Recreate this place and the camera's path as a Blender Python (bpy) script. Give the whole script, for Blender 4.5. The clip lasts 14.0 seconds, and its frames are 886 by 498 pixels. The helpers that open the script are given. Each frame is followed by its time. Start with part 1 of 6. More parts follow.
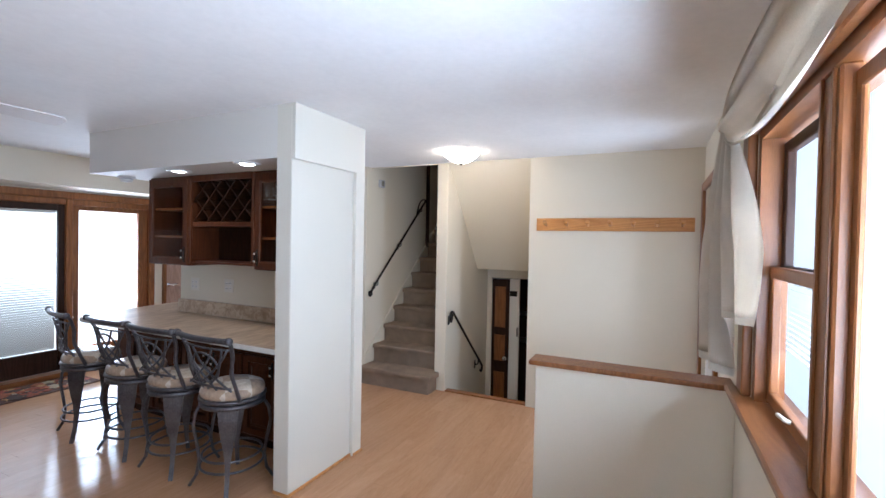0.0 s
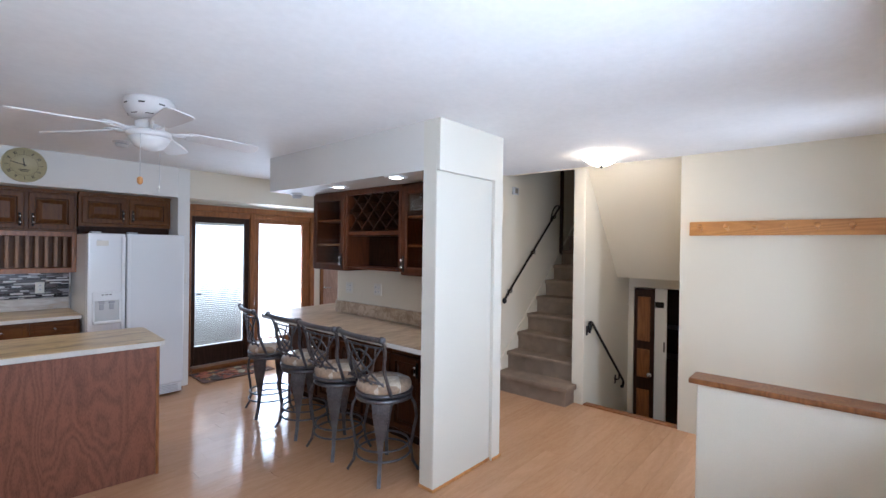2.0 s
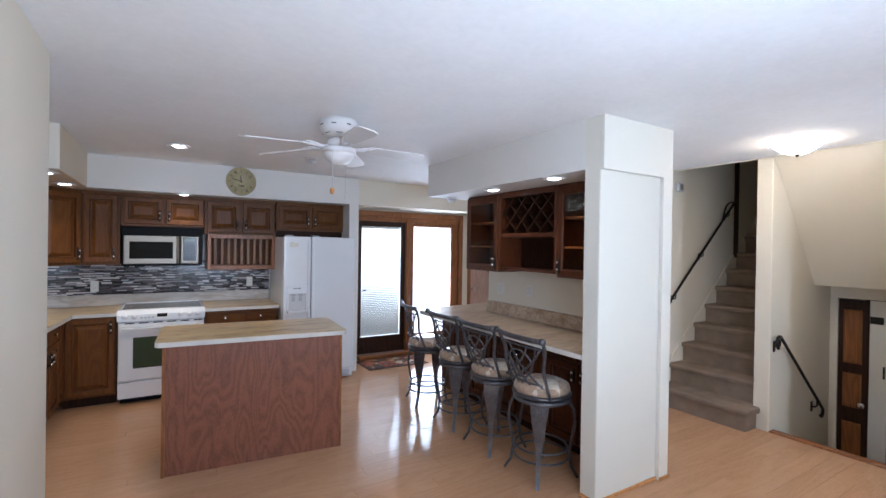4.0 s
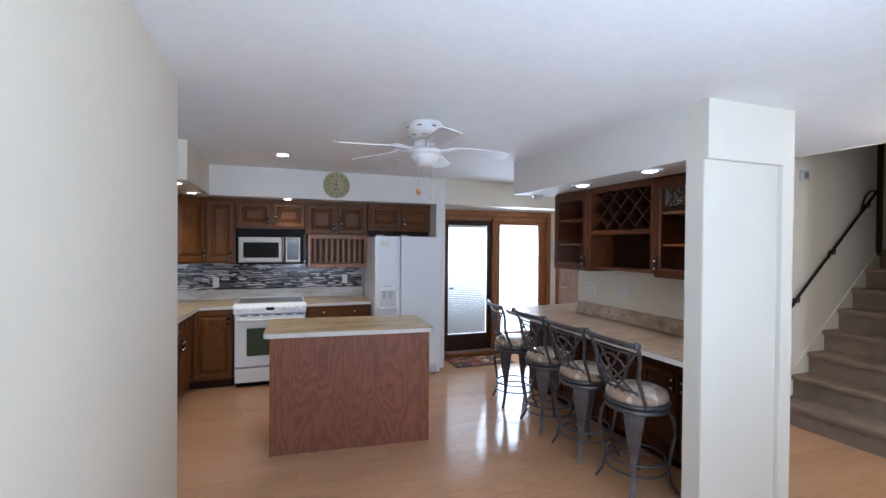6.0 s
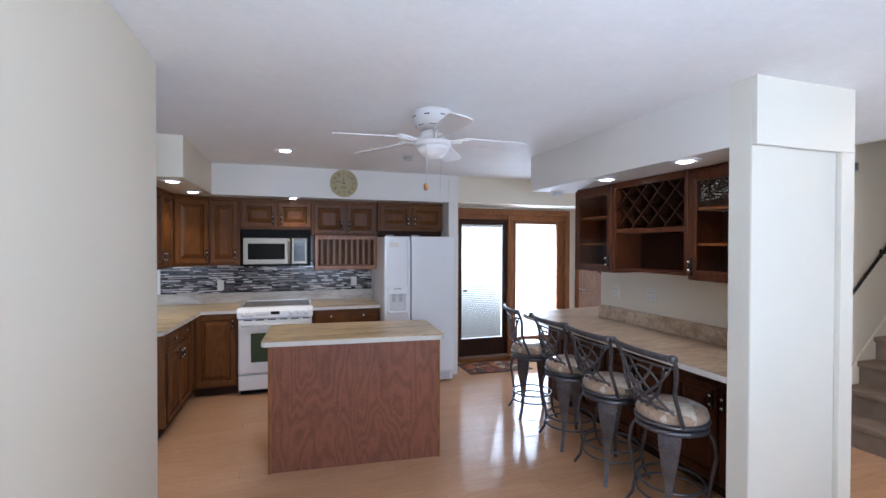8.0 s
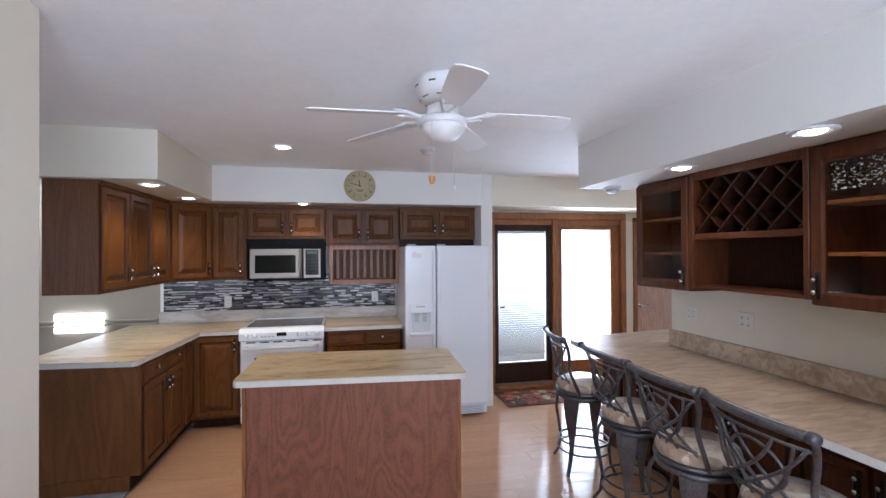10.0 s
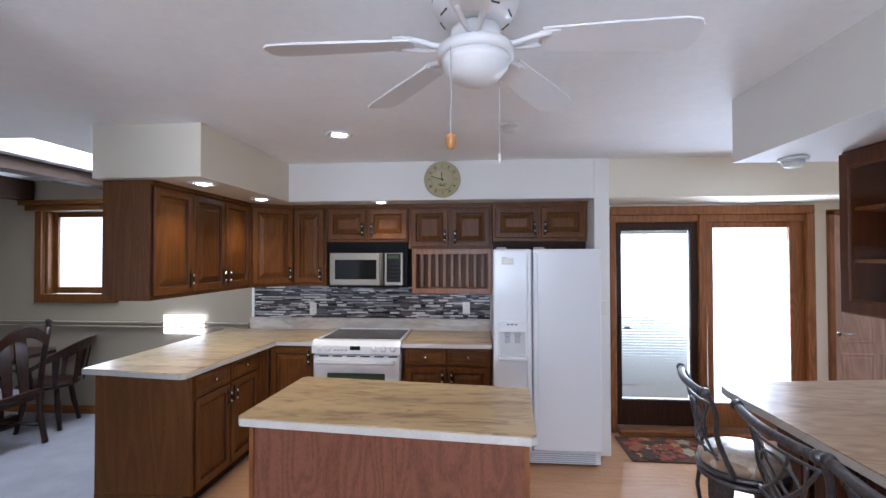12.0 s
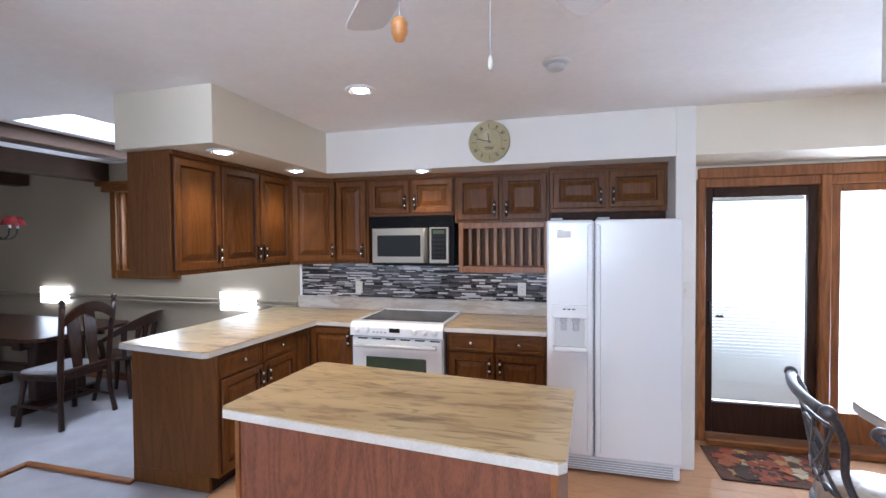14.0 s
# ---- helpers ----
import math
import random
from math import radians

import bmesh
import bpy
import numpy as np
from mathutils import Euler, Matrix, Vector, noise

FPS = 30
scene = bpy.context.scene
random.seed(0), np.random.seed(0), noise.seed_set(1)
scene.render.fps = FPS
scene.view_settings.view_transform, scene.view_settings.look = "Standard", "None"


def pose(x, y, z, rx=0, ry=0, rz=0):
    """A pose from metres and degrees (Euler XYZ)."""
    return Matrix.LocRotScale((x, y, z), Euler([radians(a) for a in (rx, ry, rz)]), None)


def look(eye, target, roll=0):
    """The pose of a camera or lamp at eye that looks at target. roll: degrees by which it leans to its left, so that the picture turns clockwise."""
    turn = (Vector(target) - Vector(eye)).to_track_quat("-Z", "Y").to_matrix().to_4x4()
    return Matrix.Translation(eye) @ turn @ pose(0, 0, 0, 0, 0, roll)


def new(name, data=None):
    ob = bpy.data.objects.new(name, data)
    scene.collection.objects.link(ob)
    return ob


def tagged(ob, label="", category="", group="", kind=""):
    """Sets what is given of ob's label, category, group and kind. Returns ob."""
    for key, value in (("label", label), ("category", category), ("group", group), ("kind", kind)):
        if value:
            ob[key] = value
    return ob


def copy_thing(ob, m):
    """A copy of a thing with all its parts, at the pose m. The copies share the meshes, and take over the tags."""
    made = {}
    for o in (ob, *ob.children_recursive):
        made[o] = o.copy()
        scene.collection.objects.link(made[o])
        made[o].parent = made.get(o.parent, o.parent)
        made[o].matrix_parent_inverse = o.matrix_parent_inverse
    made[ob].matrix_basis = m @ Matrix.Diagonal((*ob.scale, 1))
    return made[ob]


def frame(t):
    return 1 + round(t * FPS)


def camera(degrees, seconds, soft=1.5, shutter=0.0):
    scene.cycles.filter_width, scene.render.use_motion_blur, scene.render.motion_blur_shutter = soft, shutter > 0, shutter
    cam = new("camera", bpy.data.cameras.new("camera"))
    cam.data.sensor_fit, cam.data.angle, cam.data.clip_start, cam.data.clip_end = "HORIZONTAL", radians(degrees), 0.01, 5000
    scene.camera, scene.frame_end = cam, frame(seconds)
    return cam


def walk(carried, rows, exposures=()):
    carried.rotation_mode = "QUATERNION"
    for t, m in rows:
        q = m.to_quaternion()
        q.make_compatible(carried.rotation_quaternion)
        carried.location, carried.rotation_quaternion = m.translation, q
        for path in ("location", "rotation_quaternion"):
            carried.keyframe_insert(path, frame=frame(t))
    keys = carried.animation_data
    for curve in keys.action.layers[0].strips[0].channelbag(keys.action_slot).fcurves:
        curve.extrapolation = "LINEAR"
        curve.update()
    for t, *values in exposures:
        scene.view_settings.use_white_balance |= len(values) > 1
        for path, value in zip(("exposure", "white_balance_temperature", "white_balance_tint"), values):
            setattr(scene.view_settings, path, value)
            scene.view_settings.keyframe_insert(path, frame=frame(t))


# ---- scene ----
cam = camera(89.4, 14.0)
PATH = [
    (0, (0.19, 0.418, 1.644), (1.997, 1.275, 1.609), 1.1),
    (0.5, (0.17, 0.415, 1.619), (1.933, 1.36, 1.606), 1.0),
    (1, (0.162, 0.435, 1.623), (1.854, 1.503, 1.618), 0.9),
    (1.5, (0.14, 0.46, 1.627), (1.741, 1.658, 1.622), 0.8),
    (2, (0.122, 0.485, 1.634), (1.622, 1.808, 1.625), 0.8),
    (2.5, (0.086, 0.516, 1.636), (1.471, 1.959, 1.627), 0.9),
    (3, (0.048, 0.534, 1.63), (1.31, 2.086, 1.624), 1.1),
    (3.5, (0.009, 0.555, 1.635), (1.158, 2.192, 1.63), 1.1),
    (4, (-0.02, 0.562, 1.632), (1.02, 2.27, 1.621), 0.9),
    (6.5, (0.008, 0.561, 1.637), (0.659, 2.452, 1.612), 0.4),
    (7, (0.024, 0.605, 1.636), (0.66, 2.5, 1.61), 0.3),
    (9.5, (0.399, 1.305, 1.636), (0.945, 3.229, 1.635), -0.4),
    (10, (0.507, 1.491, 1.657), (0.935, 3.445, 1.671), -0.3),
    (10.5, (0.634, 1.662, 1.663), (0.936, 3.639, 1.688), -0.4),
    (11, (0.764, 1.844, 1.659), (0.919, 3.837, 1.697), -0.5),
    (11.5, (0.886, 2.047, 1.658), (0.872, 4.047, 1.697), -0.3),
    (12, (0.984, 2.237, 1.663), (0.816, 4.229, 1.697), -0.1),
    (12.5, (1.074, 2.381, 1.647), (0.767, 4.357, 1.667), -0.3),
    (13, (1.142, 2.506, 1.631), (0.738, 4.465, 1.636), -0.3),
    (13.5, (1.19, 2.624, 1.614), (0.716, 4.567, 1.594), -0.4),
    (14, (1.196, 2.714, 1.601), (0.675, 4.645, 1.556), -0.4),
]
walk(cam, [(t, look(eye, target, roll)) for t, eye, target, roll in PATH],
     [(0, 0.20, 5330, 11), (3, 0.26, 5320, 11), (6.5, 0.18, 5260, 10), (9.5, 0.42, 5350, 13), (12, 0.47, 5370, 13), (13, 0.51, 5390, 13), (14, 0.84, 5410, 13)])

# world, daylight and exposure
world = bpy.data.worlds.new("world")
scene.world = world
world.use_nodes = True
wn = world.node_tree
sky = wn.nodes.new("ShaderNodeTexSky")
sky.sky_type = "NISHITA"
sky.sun_disc = False
sky.sun_elevation = radians(48)
sky.sun_rotation = radians(120)
wn.nodes["Background"].inputs[1].default_value = 0.12
wn.links.new(sky.outputs[0], wn.nodes["Background"].inputs[0])
sun = new("sun", bpy.data.lights.new("sun", "SUN"))
sun.data.energy, sun.data.angle, sun.data.color = 1.0, radians(12), (1.0, 0.96, 0.9)
sun.matrix_world = look((0, 0, 20), (-6, 8, 0))


def window_lamp(name, at, target, w, h, power, colour=(0.92, 0.96, 1.0)):
    ob = new(name, bpy.data.lights.new(name, "AREA"))
    ob.data.shape, ob.data.size, ob.data.size_y = "RECTANGLE", w, h
    ob.data.energy, ob.data.color = power, colour
    ob.matrix_world = look(at, target)
    return ob


def bulb(name, at, power, colour=(1.0, 0.82, 0.6), size=0.04, spot=0):
    ob = new(name, bpy.data.lights.new(name, "SPOT" if spot else "POINT"))
    ob.data.energy, ob.data.color, ob.data.shadow_soft_size = power, colour, size
    if spot:
        ob.data.spot_size, ob.data.spot_blend = radians(spot), 0.8
    ob.location = at
    return ob


DAY = (0.86, 0.93, 1.0)
window_lamp("patio_daylight", (2.64, 7.08, 1.05), (2.64, 0, 3.6), 0.70, 1.66, 7, DAY)
window_lamp("patio_daylight", (3.51, 7.08, 1.05), (3.51, 0, 3.6), 0.80, 1.66, 62, DAY)
window_lamp("front_daylight", (2.08, -0.28, 1.6), (2.08, 6, 3.6), 0.50, 1.0, 20, DAY)
window_lamp("front_daylight", (0.75, -0.40, 1.5), (2.4, 6, 5.6), 1.40, 1.0, 88, DAY)
window_lamp("entry_daylight", (3.86, -0.13, 1.33), (3.86, 6, 1.3), 0.24, 0.9, 26, DAY)
window_lamp("dining_daylight", (-3.28, 6.90, 1.7), (-3.28, 0, 1.6), 0.70, 0.7, 10, DAY)
window_lamp("skylight_daylight", (-2.43, 5.75, 2.46), (-2.43, 5.75, 0), 0.5, 1.3, 18, DAY)
# added fill lamp at an unseen opening, to brighten the ceiling
window_lamp("living_fill", (-3.2, -0.12, 1.5), (-0.6, 6, 5.4), 2.6, 1.3, 30, DAY)


# materials
def mat(name, base, rough=0.5, metal=0.0, vary=0.06, scale=3.0, fine=60.0, bump=0.0, stretch=(1, 1, 1), dark=None, rnd=0.0,
        island=0.0, spec=0.5, coat=0.0, dist=0.004):
    """A surface with broad blotches, fine grain and a little relief, in object space."""
    m = bpy.data.materials.new(name)
    m.use_nodes = True
    nt = m.node_tree
    b = nt.nodes["Principled BSDF"]
    b.inputs["Roughness"].default_value, b.inputs["Metallic"].default_value = rough, metal
    b.inputs["Specular IOR Level"].default_value = spec
    b.inputs["Coat Weight"].default_value = coat
    b.inputs["Coat Roughness"].default_value = 0.12
    tc, mp = nt.nodes.new("ShaderNodeTexCoord"), nt.nodes.new("ShaderNodeMapping")
    nt.links.new(tc.outputs["Object"], mp.inputs[0])
    mp.inputs["Scale"].default_value = stretch
    n1, n2 = nt.nodes.new("ShaderNodeTexNoise"), nt.nodes.new("ShaderNodeTexNoise")
    n1.inputs["Scale"].default_value, n2.inputs["Scale"].default_value = scale, fine
    n1.inputs["Detail"].default_value, n2.inputs["Detail"].default_value = 5, 4
    for n in (n1, n2):
        nt.links.new(mp.outputs[0], n.inputs["Vector"])
    add = nt.nodes.new("ShaderNodeMath")
    add.operation = "ADD"
    nt.links.new(n1.outputs[0], add.inputs[0])
    nt.links.new(n2.outputs[0], add.inputs[1])
    last = add.outputs[0]
    if rnd:
        oi, mu, ad = nt.nodes.new("ShaderNodeObjectInfo"), nt.nodes.new("ShaderNodeMath"), nt.nodes.new("ShaderNodeMath")
        mu.operation, ad.operation = "MULTIPLY_ADD", "ADD"
        mu.inputs[1].default_value, mu.inputs[2].default_value = rnd * 2, -rnd
        nt.links.new(oi.outputs["Random"], mu.inputs[0])
        nt.links.new(mu.outputs[0], ad.inputs[0])
        nt.links.new(last, ad.inputs[1])
        last = ad.outputs[0]
    if island:
        ge, mu, ad = nt.nodes.new("ShaderNodeNewGeometry"), nt.nodes.new("ShaderNodeMath"), nt.nodes.new("ShaderNodeMath")
        mu.operation, ad.operation = "MULTIPLY_ADD", "ADD"
        mu.inputs[1].default_value, mu.inputs[2].default_value = island * 2, -island
        nt.links.new(ge.outputs["Random Per Island"], mu.inputs[0])
        nt.links.new(mu.outputs[0], ad.inputs[0])
        nt.links.new(last, ad.inputs[1])
        last = ad.outputs[0]
    ramp = nt.nodes.new("ShaderNodeValToRGB")
    half = nt.nodes.new("ShaderNodeMath")
    half.operation = "MULTIPLY"
    half.inputs[1].default_value = 0.5
    nt.links.new(last, half.inputs[0])
    nt.links.new(half.outputs[0], ramp.inputs[0])
    dark = dark or [c * (1 - 2.2 * vary) for c in base]
    e = ramp.color_ramp.elements
    e[0].position, e[1].position = 0.32, 0.68
    e[0].color, e[1].color = (*dark, 1), (*[min(1, c * (1 + vary)) for c in base], 1)
    nt.links.new(ramp.outputs[0], b.inputs["Base Color"])
    if bump:
        bp = nt.nodes.new("ShaderNodeBump")
        bp.inputs["Strength"].default_value, bp.inputs["Distance"].default_value = bump, dist
        nt.links.new(add.outputs[0], bp.inputs["Height"])
        nt.links.new(bp.outputs[0], b.inputs["Normal"])
    return m


def wood(name, base, dark, rough=0.35, axis="z", grain=9.0, coat=0.0, rnd=0.0, wave=0.45, figure=0.7, spec=0.5, relief_=0.18, k=0.13, rings_=16.0):
    """Oak: long fibres along an axis, cathedral figure and open pores."""
    m = bpy.data.materials.new(name)
    m.use_nodes = True
    nt = m.node_tree
    b = nt.nodes["Principled BSDF"]
    b.inputs["Roughness"].default_value = rough
    b.inputs["Coat Weight"].default_value, b.inputs["Coat Roughness"].default_value = coat, 0.15
    b.inputs["Specular IOR Level"].default_value = spec
    tc, mp = nt.nodes.new("ShaderNodeTexCoord"), nt.nodes.new("ShaderNodeMapping")
    nt.links.new(tc.outputs["Object"], mp.inputs[0])
    mp.inputs["Scale"].default_value = (k if axis == "x" else 1, k if axis == "y" else 1, k if axis == "z" else 1)
    src = mp.outputs[0]
    if rnd:
        oi, co = nt.nodes.new("ShaderNodeObjectInfo"), nt.nodes.new("ShaderNodeVectorMath")
        co.operation = "MULTIPLY_ADD"
        co.inputs[1].default_value = (1, 1, 1)
        sc = nt.nodes.new("ShaderNodeMath")
        sc.operation = "MULTIPLY"
        sc.inputs[1].default_value = 37.0
        nt.links.new(oi.outputs["Random"], sc.inputs[0])
        nt.links.new(src, co.inputs[0])
        nt.links.new(sc.outputs[0], co.inputs[2])
        src = co.outputs[0]
    big, fine = nt.nodes.new("ShaderNodeTexNoise"), nt.nodes.new("ShaderNodeTexNoise")
    big.inputs["Scale"].default_value, big.inputs["Detail"].default_value, big.inputs["Distortion"].default_value = grain * 0.45, 2, 0.25
    fine.inputs["Scale"].default_value, fine.inputs["Detail"].default_value = grain * 22, 3
    rings = nt.nodes.new("ShaderNodeMath")
    rings.operation = "MULTIPLY"
    rings.inputs[1].default_value = rings_
    sine = nt.nodes.new("ShaderNodeMath")
    sine.operation = "PINGPONG"
    sine.inputs[1].default_value = 0.5
    for n in (big, fine):
        nt.links.new(src, n.inputs["Vector"])
    nt.links.new(big.outputs[0], rings.inputs[0])
    nt.links.new(rings.outputs[0], sine.inputs[0])
    mixv = nt.nodes.new("ShaderNodeMath")
    mixv.operation = "MULTIPLY_ADD"
    mixv.inputs[1].default_value = figure
    nt.links.new(sine.outputs[0], mixv.inputs[0])
    fs = nt.nodes.new("ShaderNodeMath")
    fs.operation = "MULTIPLY"
    fs.inputs[1].default_value = wave
    nt.links.new(fine.outputs[0], fs.inputs[0])
    nt.links.new(fs.outputs[0], mixv.inputs[2])
    val = mixv.outputs[0]
    if rnd:
        oi2, mu, ad = nt.nodes.new("ShaderNodeObjectInfo"), nt.nodes.new("ShaderNodeMath"), nt.nodes.new("ShaderNodeMath")
        mu.operation, ad.operation = "MULTIPLY_ADD", "ADD"
        mu.inputs[1].default_value, mu.inputs[2].default_value = rnd * 2, -rnd
        nt.links.new(oi2.outputs["Random"], mu.inputs[0])
        nt.links.new(mu.outputs[0], ad.inputs[0])
        nt.links.new(val, ad.inputs[1])
        val = ad.outputs[0]
    ramp = nt.nodes.new("ShaderNodeValToRGB")
    e = ramp.color_ramp.elements
    e[0].position, e[1].position = 0.12, 0.62
    e[0].color, e[1].color = (*dark, 1), (*base, 1)
    nt.links.new(val, ramp.inputs[0])
    nt.links.new(ramp.outputs[0], b.inputs["Base Color"])
    bp = nt.nodes.new("ShaderNodeBump")
    bp.inputs["Strength"].default_value, bp.inputs["Distance"].default_value = relief_, 0.002
    nt.links.new(fine.outputs[0], bp.inputs["Height"])
    nt.links.new(bp.outputs[0], b.inputs["Normal"])
    return m


def streaked(name, turn=-8, mild=0.0, base=(0.64, 0.495, 0.275), mid=(0.50, 0.355, 0.185), fine_=4.0, soft_=0.0):
    """Cream laminate with long tan and brown drifts."""
    m = bpy.data.materials.new(name)
    m.use_nodes = True
    nt = m.node_tree
    b = nt.nodes["Principled BSDF"]
    b.inputs["Roughness"].default_value = 0.28
    tc, mp = nt.nodes.new("ShaderNodeTexCoord"), nt.nodes.new("ShaderNodeMapping")
    nt.links.new(tc.outputs["Object"], mp.inputs[0])
    mp.inputs["Rotation"].default_value = (0, 0, radians(turn))
    mp.inputs["Scale"].default_value = (1.0, 4.2, 4.2)
    n1, n2 = nt.nodes.new("ShaderNodeTexNoise"), nt.nodes.new("ShaderNodeTexNoise")
    n1.inputs["Scale"].default_value, n1.inputs["Detail"].default_value, n1.inputs["Distortion"].default_value = fine_, 8, 1.1
    n2.inputs["Scale"].default_value, n2.inputs["Detail"].default_value, n2.inputs["Distortion"].default_value = 1.2, 4, 0.4
    for n in (n1, n2):
        nt.links.new(mp.outputs[0], n.inputs["Vector"])
    r1, r2 = nt.nodes.new("ShaderNodeValToRGB"), nt.nodes.new("ShaderNodeValToRGB")
    e = r1.color_ramp.elements
    e[0].position, e[0].color = 0.29 - 0.05 * soft_, (0.20 + mild * 0.2, 0.11 + mild * 0.18, 0.05 + mild * 0.14, 1)
    e[1].position, e[1].color = 0.46 + 0.14 * soft_, (*base, 1)
    x = r1.color_ramp.elements.new(0.40 + 0.04 * soft_)
    x.color = (*mid, 1)
    e = r2.color_ramp.elements
    e[0].position, e[0].color = 0.35, (0.72, 0.66, 0.58, 1)
    e[1].position, e[1].color = 0.65, (1, 1, 1, 1)
    nt.links.new(n1.outputs[0], r1.inputs[0])
    nt.links.new(n2.outputs[0], r2.inputs[0])
    mx = nt.nodes.new("ShaderNodeMix")
    mx.data_type, mx.blend_type = "RGBA", "MULTIPLY"
    mx.inputs[0].default_value = 0.8
    nt.links.new(r1.outputs[0], mx.inputs[6])
    nt.links.new(r2.outputs[0], mx.inputs[7])
    nt.links.new(mx.outputs[2], b.inputs["Base Color"])
    return m


def tile_mix(name, cuts):
    """Glossy strips, each of one tint out of a few."""
    m = bpy.data.materials.new(name)
    m.use_nodes = True
    nt = m.node_tree
    b = nt.nodes["Principled BSDF"]
    b.inputs["Roughness"].default_value = 0.14
    g, ramp = nt.nodes.new("ShaderNodeNewGeometry"), nt.nodes.new("ShaderNodeValToRGB")
    ramp.color_ramp.interpolation = "CONSTANT"
    e = ramp.color_ramp.elements
    e[0].position, e[0].color = 0.0, (0.008, 0.006, 0.007, 1)
    e[1].position, e[1].color = cuts[0], (0.035, 0.022, 0.020, 1)
    for pos, c in ((cuts[1], (0.115, 0.092, 0.092)), (cuts[2], (0.33, 0.30, 0.295)), (cuts[3], (0.66, 0.61, 0.59))):
        ramp.color_ramp.elements.new(pos).color = (*c, 1)
    nt.links.new(g.outputs["Random Per Island"], ramp.inputs[0])
    nt.links.new(ramp.outputs[0], b.inputs["Base Color"])
    return m


def glow(name, colour, strength):
    m = bpy.data.materials.new(name)
    m.use_nodes = True
    b = m.node_tree.nodes["Principled BSDF"]
    b.inputs["Base Color"].default_value = (*colour, 1)
    b.inputs["Emission Color"].default_value = (*colour, 1)
    b.inputs["Emission Strength"].default_value = strength
    return m


def clear(name, tint=(1, 1, 1), gloss=0.08, rough=0.02):
    m = bpy.data.materials.new(name)
    m.use_nodes = True
    nt = m.node_tree
    t, g, mx = nt.nodes.new("ShaderNodeBsdfTransparent"), nt.nodes.new("ShaderNodeBsdfGlossy"), nt.nodes.new("ShaderNodeMixShader")
    t.inputs[0].default_value = (*tint, 1)
    g.inputs["Roughness"].default_value = rough
    mx.inputs[0].default_value = gloss
    nt.links.new(t.outputs[0], mx.inputs[1])
    nt.links.new(g.outputs[0], mx.inputs[2])
    nt.links.new(mx.outputs[0], nt.nodes["Material Output"].inputs[0])
    return m


def cushion_fabric():
    """Shiny brocade in cream and brown squares with a soft quilted relief."""
    m = mat("satin_cushion", (0.5, 0.4, 0.3), 0.2, vary=0.2, scale=6, fine=40, bump=0.3, dist=0.006)
    nt = m.node_tree
    b = nt.nodes["Principled BSDF"]
    b.inputs["Sheen Weight"].default_value = 0.2
    tc, mp, ch, mx = (nt.nodes.new("ShaderNode" + k) for k in ("TexCoord", "Mapping", "TexChecker", "Mix"))
    mp.inputs["Rotation"].default_value = (0, 0, radians(32))
    mp.inputs["Location"].default_value = (0.06, 0.02, 0.37)
    nt.links.new(tc.outputs["Object"], mp.inputs[0])
    nt.links.new(mp.outputs[0], ch.inputs[0])
    ch.inputs["Scale"].default_value = 6.3
    ch.inputs[1].default_value, ch.inputs[2].default_value = (0.52, 0.45, 0.36, 1), (0.36, 0.26, 0.18, 1)
    mx.data_type, mx.blend_type = "RGBA", "MULTIPLY"
    mx.inputs[0].default_value = 1.0
    old = b.inputs["Base Color"].links[0].from_socket
    gain = nt.nodes.new("ShaderNodeMix")
    gain.data_type, gain.blend_type = "RGBA", "DIVIDE"
    gain.inputs[0].default_value = 1.0
    gain.inputs[7].default_value = (0.45, 0.36, 0.27, 1)
    nt.links.new(old, gain.inputs[6])
    nt.links.new(gain.outputs[2], mx.inputs[6])
    nt.links.new(ch.outputs[0], mx.inputs[7])
    nt.links.new(mx.outputs[2], b.inputs["Base Color"])
    return m


WALL = mat("cream_wall_paint", (0.73, 0.665, 0.54), 0.6, vary=0.02, scale=1.2, fine=180, bump=0.12)
WHITE_WALL = mat("white_wall_paint", (0.76, 0.735, 0.69), 0.6, vary=0.02, scale=1.2, fine=180, bump=0.12)
CEIL = mat("ceiling_paint", (0.92, 0.92, 0.92), 0.8, vary=0.02, scale=4, fine=26, bump=0.16, dist=0.006)
TAUPE = mat("taupe_wall_paint", (0.33, 0.265, 0.185), 0.5, vary=0.03, scale=1.5, fine=180, bump=0.1)
FLOOR = wood("maple_laminate", (0.57, 0.340, 0.195), (0.44, 0.24, 0.125), rough=0.13, axis="x", grain=6, coat=0.0, rnd=0.07, relief_=0.03, spec=0.20, wave=0.5, figure=0.25)
OAK = wood("stained_oak", (0.172, 0.063, 0.0132), (0.076, 0.026, 0.0058), rough=0.40, axis="z", grain=8, coat=0.0, rnd=0.08, wave=0.55, figure=0.42, spec=0.22, relief_=0.06)
OAK_H = wood("stained_oak_rail", (0.172, 0.063, 0.0132), (0.076, 0.026, 0.0058), rough=0.40, axis="x", grain=8, coat=0.0, rnd=0.08, wave=0.55, figure=0.42, spec=0.22, relief_=0.06)
# the same oak with the shade of recesses put into its colour
OAK_SHADE = wood("stained_oak_shade_dark", (0.040, 0.014, 0.006), (0.016, 0.006, 0.003), rough=0.5, axis="z", grain=10, spec=0.15)
# dark oak that paints the shade in door grooves and edges
GROOVE_SHADE = wood("shade_dark_groove", (0.060, 0.020, 0.007), (0.030, 0.010, 0.004), rough=0.45, axis="z", grain=9, spec=0.2)
